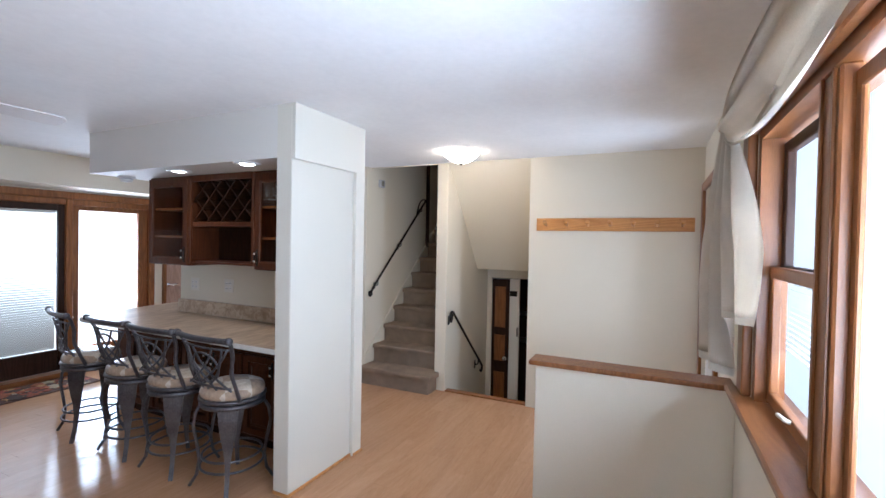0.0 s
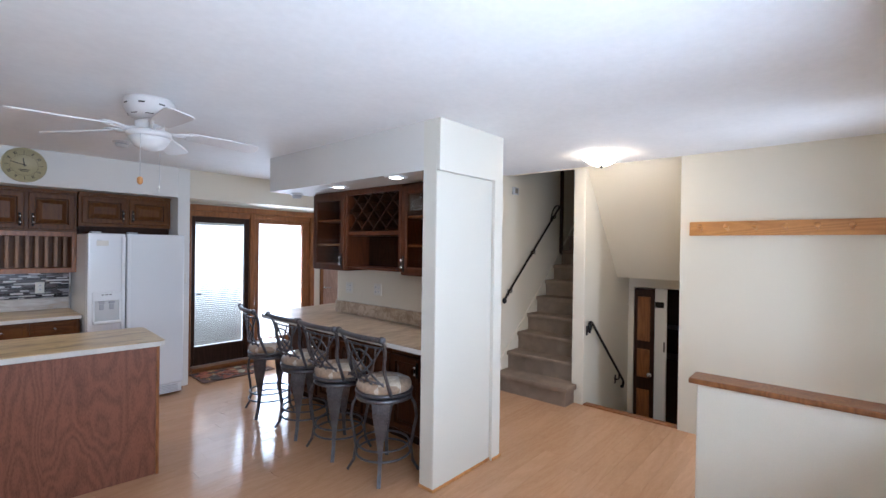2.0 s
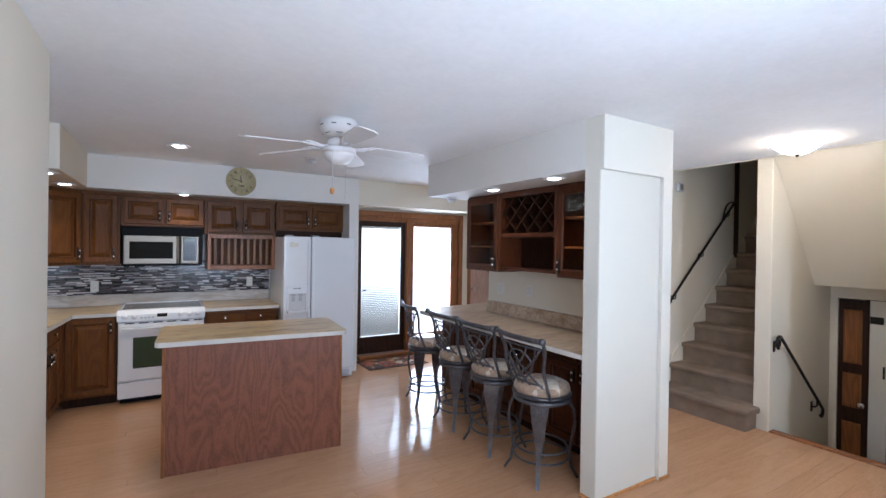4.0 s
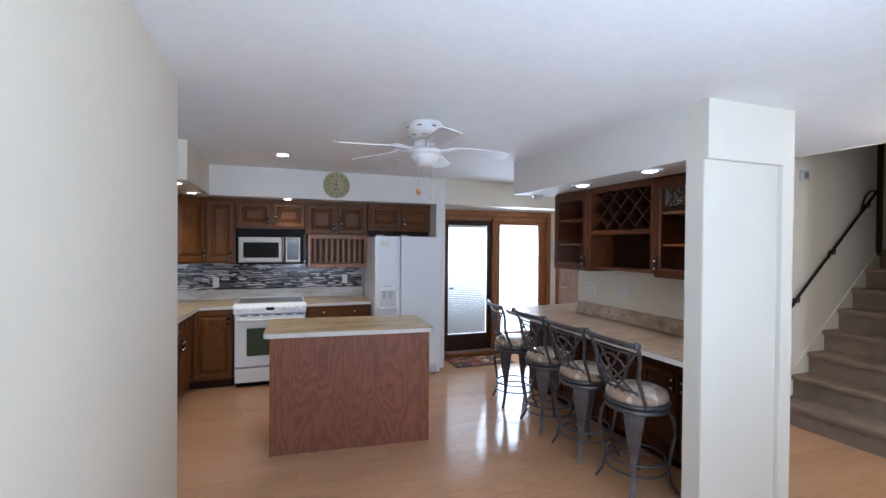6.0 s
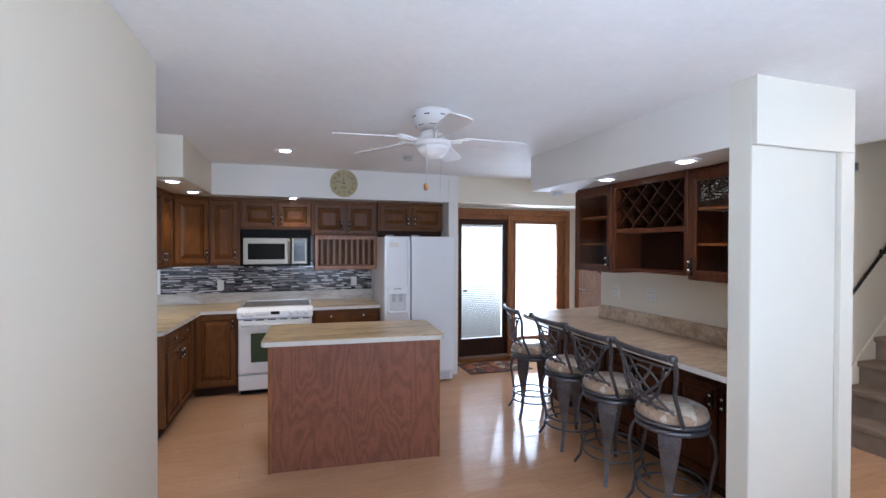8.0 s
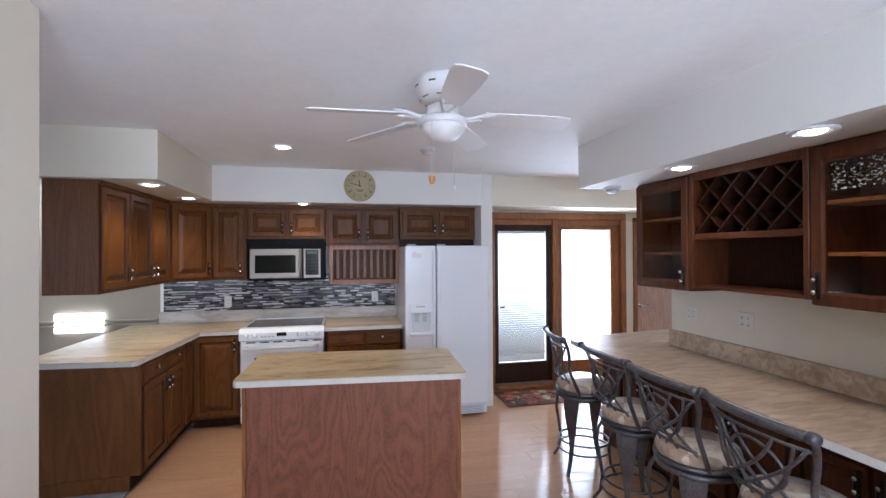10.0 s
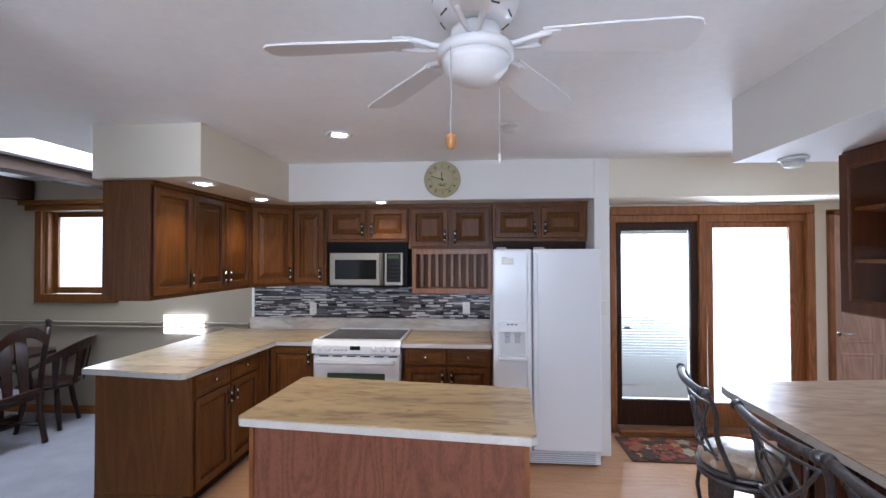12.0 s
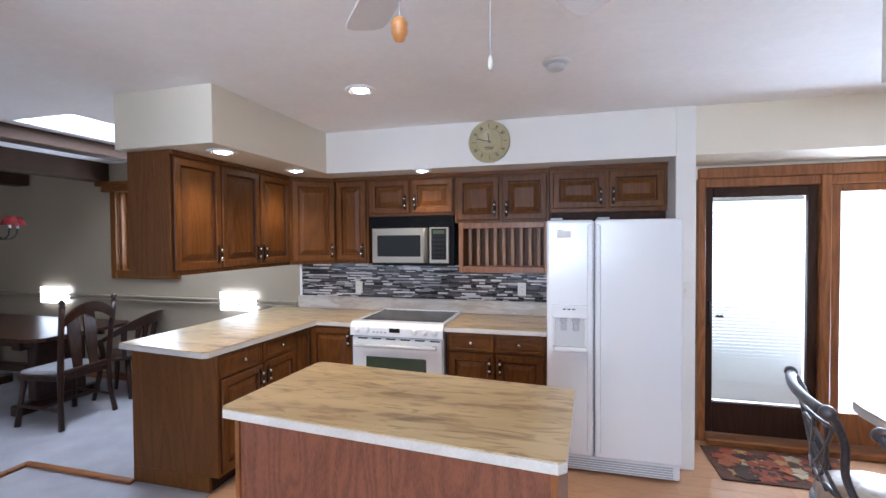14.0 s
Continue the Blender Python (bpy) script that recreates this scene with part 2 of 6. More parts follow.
# shaded copy of the kitchen oak: the bar's dim light is in the colour
BAR_OAK_SHADED = wood("stained_oak_shaded", (0.112, 0.035, 0.0125), (0.048, 0.015, 0.006), rough=0.38, axis="z", grain=8, rnd=0.06, wave=0.55, figure=0.42, spec=0.25, relief_=0.06)
RED_OAK = wood("reddish_oak_veneer", (0.235, 0.088, 0.048), (0.090, 0.031, 0.019), rough=0.42, axis="z", grain=9, wave=0.75, figure=0.5, spec=0.4, relief_=0.08, k=0.24, rings_=17.0)
TRIM = wood("golden_brown_trim", (0.29, 0.112, 0.034), (0.16, 0.055, 0.016), rough=0.38, axis="z", grain=10, coat=0.06, spec=0.35)
TRIM_X = wood("golden_brown_trim_level", (0.29, 0.112, 0.034), (0.16, 0.055, 0.016), rough=0.38, axis="x", grain=10, coat=0.06, spec=0.35)
WTRIM = wood("honey_window_wood", (0.30, 0.118, 0.037), (0.185, 0.068, 0.021), rough=0.34, axis="z", grain=12, coat=0.05, spec=0.35, figure=0.35)
WTRIM_X = wood("honey_window_wood_level", (0.30, 0.118, 0.037), (0.185, 0.068, 0.021), rough=0.34, axis="x", grain=12, coat=0.05, spec=0.35, figure=0.35)
PINE = wood("golden_pine", (0.60, 0.29, 0.085), (0.42, 0.17, 0.045), rough=0.35, axis="y", grain=8)
DARKWOOD = wood("dark_dining_wood", (0.046, 0.015, 0.0065), (0.012, 0.005, 0.003), rough=0.34, axis="z", grain=12, coat=0.12, spec=0.35)
BEAM = wood("dark_beam_wood", (0.060, 0.033, 0.020), (0.026, 0.014, 0.009), rough=0.7, axis="y", grain=16, wave=0.8, figure=0.3, spec=0.25)
RACK = wood("pale_rack_slats", (0.34, 0.19, 0.10), (0.20, 0.10, 0.05), rough=0.5, axis="z", grain=10)
CREAM_WHITE = mat("cream_white_wall_paint", (0.75, 0.715, 0.625), 0.58, vary=0.02, scale=1.2, fine=180, bump=0.12)
PANEL_PAINT = mat("satin_panel_paint", (0.73, 0.70, 0.615), 0.45, vary=0.02, scale=1.5, fine=160, bump=0.05)
MW_GLASS = mat("dark_oven_glass", (0.014, 0.014, 0.013), 0.06, vary=0.05, spec=0.04)
DARKDOOR = wood("dark_brown_door_frame", (0.042, 0.018, 0.010), (0.020, 0.009, 0.005), spec=0.2, rough=0.4, axis="z", grain=9)
COUNTER = streaked("streaked_laminate", -8, 0.4, fine_=5.5, soft_=0.35)
# laminate whitened in colour for the reflection on the upright strip
COUNTER_SHEEN = streaked("sheen_pale_laminate", 0, 1.4, (0.62, 0.58, 0.53), (0.50, 0.45, 0.40), 5.0, 1.0)
COUNTER_Y = streaked("streaked_laminate_lengthwise", 86, 0.8, (0.60, 0.475, 0.345), (0.46, 0.34, 0.24), 4.5, 0.9)
EDGE = mat("laminate_edge", (0.66, 0.63, 0.58), 0.3, vary=0.06, scale=9, fine=90)
CARPET = mat("taupe_carpet", (0.29, 0.215, 0.155), 0.95, vary=0.16, scale=7, fine=420, bump=0.9, spec=0.1)
PALE_CARPET = mat("pale_carpet", (0.43, 0.41, 0.425), 0.95, vary=0.1, scale=4, fine=420, bump=0.9, spec=0.1)
APPL = mat("white_enamel", (0.85, 0.86, 0.87), 0.22, vary=0.012, scale=2, fine=500, bump=0.03, coat=0.3)
APPL_GREY = mat("grey_plastic", (0.45, 0.46, 0.48), 0.4, vary=0.03)
APPL_PALE = mat("pale_grey_plastic", (0.62, 0.62, 0.61), 0.4, vary=0.02)
STEEL = mat("brushed_steel", (0.30, 0.265, 0.22), 0.40, 0.7, vary=0.05, scale=2, fine=240, stretch=(1, 1, 12))
BLACK = mat("black_plastic", (0.006, 0.006, 0.0065), 0.5, vary=0.1, spec=0.1)
KEY = mat("grey_key", (0.018, 0.018, 0.02), 0.7, vary=0.05, spec=0.1)
BLACK_GLASS = mat("black_glass", (0.016, 0.014, 0.013), 0.15, vary=0.05, spec=0.22)
DIM_GLASS = mat("smoked_glass", (0.055, 0.075, 0.042), 0.18, vary=0.05, spec=0.3)
PEWTER = mat("pewter_metal", (0.145, 0.14, 0.152), 0.38, 0.75, vary=0.2, scale=14, fine=90, bump=0.2)
IRON = mat("black_iron", (0.018, 0.015, 0.014), 0.4, 0.6, vary=0.15, scale=10)
CUSHION = cushion_fabric()
CHROME = mat("nickel", (0.75, 0.74, 0.72), 0.15, 1.0, vary=0.02)
BRONZE = mat("dark_bronze", (0.030, 0.024, 0.020), 0.35, 0.7, vary=0.1)
FAN_WHITE = mat("white_fan_enamel", (0.74, 0.72, 0.71), 0.35, vary=0.02)
OUTLET = mat("ivory_plastic", (0.74, 0.70, 0.62), 0.35, vary=0.02)
CURTAIN = mat("linen_curtain", (0.74, 0.66, 0.55), 0.85, vary=0.06, scale=6, fine=300, bump=0.3)
SEAT_PAD = mat("grey_seat_pad", (0.40, 0.385, 0.385), 0.8, vary=0.08, scale=8, fine=260, bump=0.2)
CLOCK = mat("clock_face", (0.88, 0.82, 0.55), 0.5, vary=0.08, scale=14, fine=60, dark=(0.62, 0.53, 0.27))
INK = mat("dark_ink", (0.03, 0.025, 0.02), 0.6)
TILE = tile_mix("mosaic_tile", (0.10, 0.22, 0.46, 0.74))
TILE_THIN = tile_mix("thin_mosaic_tile", (0.50, 0.66, 0.80, 0.90))
GROUT = mat("grey_grout", (0.20, 0.19, 0.19), 0.9, vary=0.05)
BLIND = mat("white_blind", (0.62, 0.63, 0.60), 0.5, vary=0.03)
FROST = mat("milk_glass", (0.78, 0.76, 0.74), 0.3, vary=0.02)
GROUND = mat("pale_ground", (0.34, 0.36, 0.30), 0.9, vary=0.2, scale=0.5, fine=4)
BACKDROP = glow("overcast_daylight", (0.94, 0.98, 1.0), 1.15)
SHADY_YARD = glow("shaded_daylight", (0.90, 0.95, 1.0), 0.74)
SKY_PANEL = glow("skylight_diffuser", (0.92, 0.96, 1.0), 3.5)
LAMP_ON = glow("lamp_glow", (1.0, 0.93, 0.82), 14)
DOME_ON = glow("alabaster_glow", (1.0, 0.79, 0.55), 31)
PANE = clear("window_glass")
CAB_GLASS = clear("cabinet_glass", (0.95, 0.93, 0.9), 0.015)
RED = mat("red_shade", (0.22, 0.012, 0.012), 0.8, vary=0.1)
DOOR_PINK = wood("light_panel_door", (0.47, 0.30, 0.215), (0.34, 0.20, 0.14), rough=0.3, axis="z", grain=8, coat=0.3)

# building helpers
ORIGIN = {}


def thing(name, at, label, category, group="", kind=""):
    ob = new(name)
    ob.location = at
    ob.empty_display_size = 0.1
    ORIGIN[ob] = Vector(at)
    return tagged(ob, label, category, group, kind)


def part(name, bm, material, parent=None, label="", smooth=False, m=None):
    """One mesh object from a bmesh made in world places, under a thing or a part."""
    if m is not None:
        bm.transform(m)
    o = ORIGIN.get(parent, Vector((0, 0, 0)))
    bm.transform(Matrix.Translation(-o))
    bmesh.ops.recalc_face_normals(bm, faces=bm.faces)
    me = bpy.data.meshes.new(name)
    bm.to_mesh(me)
    bm.free()
    if smooth:
        for p in me.polygons:
            p.use_smooth = True
    me.materials.append(material)
    ob = new(name, me)
    if parent is not None:
        ob.parent = parent
        ORIGIN[ob] = o
    if label:
        tagged(ob, label)
    return ob


def structure(name, bm, material, label, category, smooth=False):
    return tagged(part(name, bm, material, None, "", smooth), label, category, "", "structure")


def box(x0, x1, y0, y1, z0, z1, bevel=0.0, bm=None, seg=1):
    bm = bm or bmesh.new()
    got = bmesh.ops.create_cube(bm, size=1.0)["verts"]
    for v in got:
        v.co = Vector(((x0 + x1) / 2 + v.co.x * (x1 - x0), (y0 + y1) / 2 + v.co.y * (y1 - y0), (z0 + z1) / 2 + v.co.z * (z1 - z0)))
    if bevel:
        es = list({e for v in got for e in v.link_edges})
        bmesh.ops.bevel(bm, geom=es, offset=bevel, segments=seg, affect="EDGES", profile=0.6)
    return bm


def boxes(*rows, bevel=0.0):
    bm = bmesh.new()
    for r in rows:
        box(*r, bevel, bm)
    return bm


def lathe(profile, at, seg=24, axis="z", bm=None):
    """A turned body from (radius, height) pairs."""
    bm = bm or bmesh.new()
    rings = []
    for r, h in profile:
        ring = []
        for i in range(seg):
            a = 2 * math.pi * i / seg
            c, s = max(r, 1e-4) * math.cos(a), max(r, 1e-4) * math.sin(a)
            p = {"z": (c, s, h), "y": (c, h, s), "x": (h, c, s)}[axis]
            ring.append(bm.verts.new(Vector(at) + Vector(p)))
        rings.append(ring)
    for a, b in zip(rings, rings[1:]):
        for i in range(seg):
            bm.faces.new((a[i], a[(i + 1) % seg], b[(i + 1) % seg], b[i]))
    bm.faces.new(rings[0])
    bm.faces.new(rings[-1])
    return bm


def tube(points, r, bm=None, seg=8, closed=False):
    """A round rod along a line of points; r may be one radius or one a point."""
    bm = bm or bmesh.new()
    pts = [Vector(p) for p in points]
    n = len(pts)
    rs = r if isinstance(r, (list, tuple)) else [r] * n
    rings = []
    up = Vector((0.123, 0.31, 0.94)).normalized()
    for i, p in enumerate(pts):
        a = pts[(i - 1) % n] if closed or i else pts[0]
        b = pts[(i + 1) % n] if closed or i < n - 1 else pts[-1]
        d = (b - a).normalized()
        u = d.cross(up)
        u = u.normalized() if u.length > 1e-3 else Vector((1, 0, 0))
        v = d.cross(u).normalized()
        rings.append([bm.verts.new(p + rs[i] * (math.cos(2 * math.pi * k / seg) * u + math.sin(2 * math.pi * k / seg) * v)) for k in range(seg)])
    pairs = list(zip(rings, rings[1:])) + ([(rings[-1], rings[0])] if closed else [])
    for a, b in pairs:
        for k in range(seg):
            bm.faces.new((a[k], a[(k + 1) % seg], b[(k + 1) % seg], b[k]))
    if not closed:
        bm.faces.new(rings[0])
        bm.faces.new(rings[-1])
    return bm


def curve_pts(ctrl, n=14):
    """A smooth line through control points."""
    c = [Vector(p) for p in ctrl]
    c = [2 * c[0] - c[1]] + c + [2 * c[-1] - c[-2]]
    out = []
    for i in range(1, len(c) - 2):
        steps = max(2, n // (len(c) - 3))
        for k in range(steps + (i == len(c) - 3)):
            t = k / steps
            a, b, d, e = c[i - 1], c[i], c[i + 1], c[i + 2]
            out.append(0.5 * (2 * b + (d - a) * t + (2 * a - 5 * b + 4 * d - e) * t * t + (3 * b - a - 3 * d + e) * t ** 3))
    return out


def slab(outline, z0, z1, bevel=0.0, bm=None):
    """A flat board from a plan outline."""
    bm = bm or bmesh.new()
    lo = [bm.verts.new((x, y, z0)) for x, y in outline]
    hi = [bm.verts.new((x, y, z1)) for x, y in outline]
    n = len(lo)
    fs = [bm.faces.new(lo[::-1]), bm.faces.new(hi)]
    for i in range(n):
        fs.append(bm.faces.new((lo[i], lo[(i + 1) % n], hi[(i + 1) % n], hi[i])))
    if bevel:
        es = [e for e in bm.edges if all(v in hi for v in e.verts) or all(v in lo for v in e.verts)]
        bmesh.ops.bevel(bm, geom=es, offset=bevel, segments=2, affect="EDGES", profile=0.6)
    return bm


def relief(w, h, steps, back=0.0):
    """A board in the local x-z plane, from 0 to w and h, its face built from (inset, height) steps towards -y."""
    bm = bmesh.new()
    loops = []
    for inset, d in [(0, -back)] + list(steps):
        loops.append([bm.verts.new(p) for p in ((inset, -d, inset), (w - inset, -d, inset), (w - inset, -d, h - inset), (inset, -d, h - inset))])
    for a, b in zip(loops, loops[1:]):
        for i in range(4):
            bm.faces.new((a[i], a[(i + 1) % 4], b[(i + 1) % 4], b[i]))
    bm.faces.new(loops[-1])
    bm.faces.new(loops[0][::-1])
    return bm


RAISED = [(0, 0.015), (0.006, 0.022), (0.046, 0.022), (0.050, 0.018), (0.055, 0.004), (0.064, 0.003), (0.070, 0.008), (0.100, 0.021)]
DRAWER = [(0, 0.014), (0.004, 0.018), (0.022, 0.018), (0.028, 0.014), (0.034, 0.018)]


def facing(x, y, z, rz):
    """Local x-z boards, their face to -y, laid at a place and turned about z."""
    return pose(x, y, z, 0, 0, rz)


def pull(m, parent, w, h, side, up, size=0.085):
    """A dark pull with two bright mounts on a door of that size."""
    x = 0.032 if side < 0 else w - 0.032
    z = 0.09 if up < 0 else h - 0.09
    bm = tube(curve_pts([(x, -0.018, z - size / 2), (x, -0.045, z - size / 3), (x, -0.045, z + size / 3), (x, -0.018, z + size / 2)], 9), 0.0065, seg=6)
    box(x - 0.010, x + 0.010, -0.026, -0.019, z - size * 0.75, z + size * 0.75, 0.002, bm)
    hd = part("pull_handle", bm, BRONZE, parent, "dark bronze bar pull", True, m)
    for s in (-1, 1):
        b2 = bmesh.new()
        bmesh.ops.create_uvsphere(b2, u_segments=8, v_segments=6, radius=0.0125)
        bmesh.ops.translate(b2, verts=b2.verts, vec=(x, -0.046, z + s * size * 0.34))
        part("bead", b2, CHROME, parent, "bright nickel bead", True, m)
    return hd


def knob(m, parent, x, z, material=None):
    bm = lathe([(0.006, -0.016), (0.006, -0.03), (0.013, -0.034), (0.014, -0.040), (0.008, -0.045)], (x, 0, z), 10, "y")
    part("knob", bm, material or CHROME, parent, "round metal knob", True, m)


def cabinet_door(parent, x, y, z, w, h, rz, side=0, up=-1, material=None, steps=None):
    m = facing(x, y, z, rz)
    bm = relief(w, h, steps or RAISED)
    if steps is None and material is not DARKWOOD:
        bm.faces.ensure_lookup_table()
        # groove and outer edge faces get crease shade as a darker colour
        for f in bm.faces[16:20]:
            f.material_index = 1
        for f in bm.faces[0:4]:
            f.material_index = 1
    d = part("door", bm, material or OAK, parent, "", False, m)
    d.data.materials.append(GROOVE_SHADE)
    if side:
        pull(m, d, w, h, side, up)
    return d


def drawer(parent, x, y, z, w, h, rz, material=None):
    m = facing(x, y, z, rz)
    d = part("drawer", relief(w, h, DRAWER), material or (OAK_H if rz == 0 else OAK), parent, "", False, m)
    knob(m, d, w / 2, h / 2)
    return d

# ---- setting ----
H = 2.49
SOF = 2.155
structure("ground", box(-60, 60, -60, 60, -1.75, -1.65), GROUND, "pale ground outside the house", "ground")
structure("subfloor", boxes((-0.98, 4.66, -0.1, 6.8, -0.16, -0.012)), GROUT, "plain base under the laminate floor", "floor")
structure("floor_hall", boxes((4.66, 6.4, 3.45, 6.8, -0.16, 0.0), (4.66, 4.9, 0.05, 1.5, -0.16, 0)), FLOOR, "maple laminate floor of the back hall", "floor")
structure("carpet_floor", boxes((-6.1, -0.98, -0.1, 6.8, -0.16, -0.004)), PALE_CARPET, "pale grey carpet of the dining room", "carpet")
structure("threshold_strip", boxes((-2.52, -1.56, 4.98, 5.03, -0.004, 0.018), (-2.55, -2.50, 3.4, 5.03, -0.004, 0.018), bevel=0.005), TRIM_X, "wooden strip across the pale carpet", "trim")

structure("ceiling", boxes((-2.12, 4.62, -0.1, 6.8, H, H + 0.2), (4.62, 4.75, -0.1, 1.56, H, H + 0.2), (4.62, 6.5, 3.57, 6.8, H, H + 0.2),
                           (-6.1, -2.12, -0.1, 5.08, H, H + 0.2), (-6.1, -2.70, 5.08, 6.8, H, H + 0.2), (-2.70, -2.12, 6.5, 6.8, H, H + 0.2)), CEIL,
          "white textured plaster ceiling", "ceiling")
structure("skylight_panel", box(-2.695, -2.125, 5.085, 6.495, H + 0.02, H + 0.03), SKY_PANEL, "bright white skylight panel", "skylight")
structure("skylight_shaft", boxes((-2.74, -2.70, 5.08, 6.5, H + 0.2, 2.8), (-2.12, -2.08, 5.08, 6.5, H + 0.2, 2.8), (-2.74, -2.08, 5.04, 5.08, H + 0.2, 2.8), (-2.74, -2.08, 6.5, 6.54, H + 0.2, 2.8)), WHITE_WALL,
          "white shaft of the skylight", "skylight")

# front window wall
# the gap from x -4.5 to -1.9 is an unseen opening added for the fill lamp
structure("wall_south", boxes((-6.1, -4.5, -0.12, 0.05, 0, H), (-4.5, -1.9, -0.12, 0.05, 0, 0.85), (-4.5, -1.9, -0.12, 0.05, 2.15, H), (-1.9, -0.75, -0.12, 0.05, 0, H),
                              (-0.75, 2.38, -0.12, 0.05, 0, 1.0), (-0.75, 2.38, -0.12, 0.05, 2.12, H), (2.38, 3.48, -0.055, 0.05, 0, H),
                              (3.48, 4.46, -0.12, 0.05, 2.12, H), (4.46, 4.75, -0.12, 0.05, -0.2, H)), WALL, "cream painted wall with the front windows", "wall")
structure("wall_coat", boxes((4.60, 4.72, 0.05, 1.56, -1.3, H), (4.72, 7.2, 1.44, 1.56, -1.3, H)), WALL, "cream painted wall behind the coat rack", "wall")
structure("wall_west", box(-6.22, -6.1, -0.12, 6.9, -0.1, H + 0.2), TAUPE, "taupe end wall of the dining room", "wall")
structure("wall_partition", boxes((-0.62, -0.50, 0.05, 3.26, 0, H), bevel=0.004), WALL, "cream painted partition wall end", "wall")
structure("wall_north", boxes((-6.1, -3.72, 6.70, 6.85, 0, H), (-3.72, -2.93, 6.70, 6.85, 0, 1.26), (-3.72, -2.93, 6.70, 6.85, 2.16, H), (-2.93, -1.38, 6.70, 6.85, 0, H)), TAUPE,
          "taupe painted wall of the dining room", "wall")
structure("wall_range", boxes((-1.38, 2.06, 6.70, 6.85, 0, H)), WHITE_WALL, "white wall behind the cooker", "wall")
structure("wall_patio", boxes((2.06, 2.24, 6.66, 6.80, 0, H), (2.24, 4.02, 6.66, 6.80, 2.13, H), (4.02, 4.17, 6.66, 6.80, 0, H), (4.17, 5.02, 6.66, 6.80, 2.08, H), (5.02, 6.5, 6.66, 6.80, 0, H)), WALL,
          "cream wall with the patio doors", "wall")
structure("pilaster", boxes((1.935, 2.06, 6.09, 6.70, 0, H), bevel=0.004), WHITE_WALL, "white wall end beside the fridge", "wall")
structure("soffit_range", boxes((-0.72, 1.935, 6.09, 6.70, SOF, H)), WHITE_WALL, "white boxed soffit over the wall cabinets", "soffit")
structure("soffit_left", boxes((-1.435, -0.72, 4.83, 6.70, SOF, H), bevel=0.003), WALL, "cream boxed soffit over the peninsula cabinets", "soffit")
structure("soffit_patio", boxes((2.06, 5.2, 6.12, 6.66, 2.16, H)), WALL, "cream boxed soffit above the patio doors", "soffit")
structure("soffit_bar", boxes((2.315, 3.055, 2.605, 4.72, SOF, H)), WHITE_WALL, "white boxed soffit over the bar", "soffit")
structure("wall_wing", boxes((2.315, 3.055, 2.487, 2.605, 0, H)), CREAM_WHITE, "white wall end beside the bar", "wall")
structure("wing_header", boxes((2.315, 3.055, 2.455, 2.487, SOF - 0.012, H), (2.950, 3.055, 2.455, 2.487, 0, SOF - 0.012), bevel=0.002), CREAM_WHITE, "white raised border around the panel on the wall end", "trim")
structure("wing_panel", boxes((2.317, 2.948, 2.482, 2.487, 0.0, SOF - 0.014), bevel=0.001), PANEL_PAINT, "smooth white recessed panel on the wall end", "wall panel")
structure("wall_bar_back", boxes((2.975, 3.055, 2.605, 4.50, 0, SOF), (2.975, 3.055, 4.50, 4.72, SOF - 0.03, SOF)), WALL, "cream wall behind the bar", "wall")
structure("baseboard", boxes((2.303, 2.95, 2.470, 2.482, 0.0, 0.022), (2.95, 3.067, 2.443, 2.455, 0, 0.022), (2.303, 2.315, 2.482, 2.605, 0, 0.022), (3.055, 3.067, 2.455, 4.5, 0, 0.022), bevel=0.004), PINE, "thin pale wooden shoe moulding", "baseboard")

# stairwell
structure("wall_stair_left", boxes((4.5, 7.2, 3.45, 3.57, -0.1, 4.6)), WALL, "cream wall beside the stairs", "wall")
structure("wall_stair_middle", boxes((4.62, 7.2, 2.47, 2.60, -1.3, 4.6), bevel=0.006), WALL, "cream wall between the two flights", "wall")
structure("stair_header", boxes((4.60, 4.62, 1.56, 3.45, H - 0.01, 4.6)), WALL, "wall above the stair opening", "wall")
structure("ceiling_upper", box(4.5, 7.3, 1.4, 3.6, 4.6, 4.7), CEIL, "ceiling of the upper stairwell", "ceiling")
structure("wall_stair_end", boxes((6.62, 6.74, 2.60, 2.72, 1.6, 4.6), (6.62, 6.74, 2.72, 3.45, 3.9, 4.6), (6.62, 6.74, 3.4, 3.45, 1.6, 3.9), (7.1, 7.2, 2.6, 3.45, 1.6, 4.6)), WALL, "end wall of the upper landing", "wall")
slope = bmesh.new()
ys = (1.56, 2.47)
prof = [(4.63, H + 0.02), (5.55, 1.30), (7.2, 1.30), (7.2, 1.42), (5.62, 1.42), (4.80, H + 0.02)]
lo = [slope.verts.new((x, ys[0], z)) for x, z in prof]
hi = [slope.verts.new((x, ys[1], z)) for x, z in prof]
for i in range(6):
    slope.faces.new((lo[i], lo[(i + 1) % 6], hi[(i + 1) % 6], hi[i]))
slope.faces.new(lo)
slope.faces.new(hi)
structure("ceiling_slope", slope, WALL, "sloping plaster under the upper flight", "ceiling")
structure("floor_lower", box(4.66, 8.5, 1.0, 2.6, -1.05, -0.95), CARPET, "carpet of the lower hall", "carpet")
structure("wall_lower_end", boxes((7.3, 7.4, 1.0, 2.6, -1.2, 1.3)), WALL, "end wall of the lower hall", "wall")


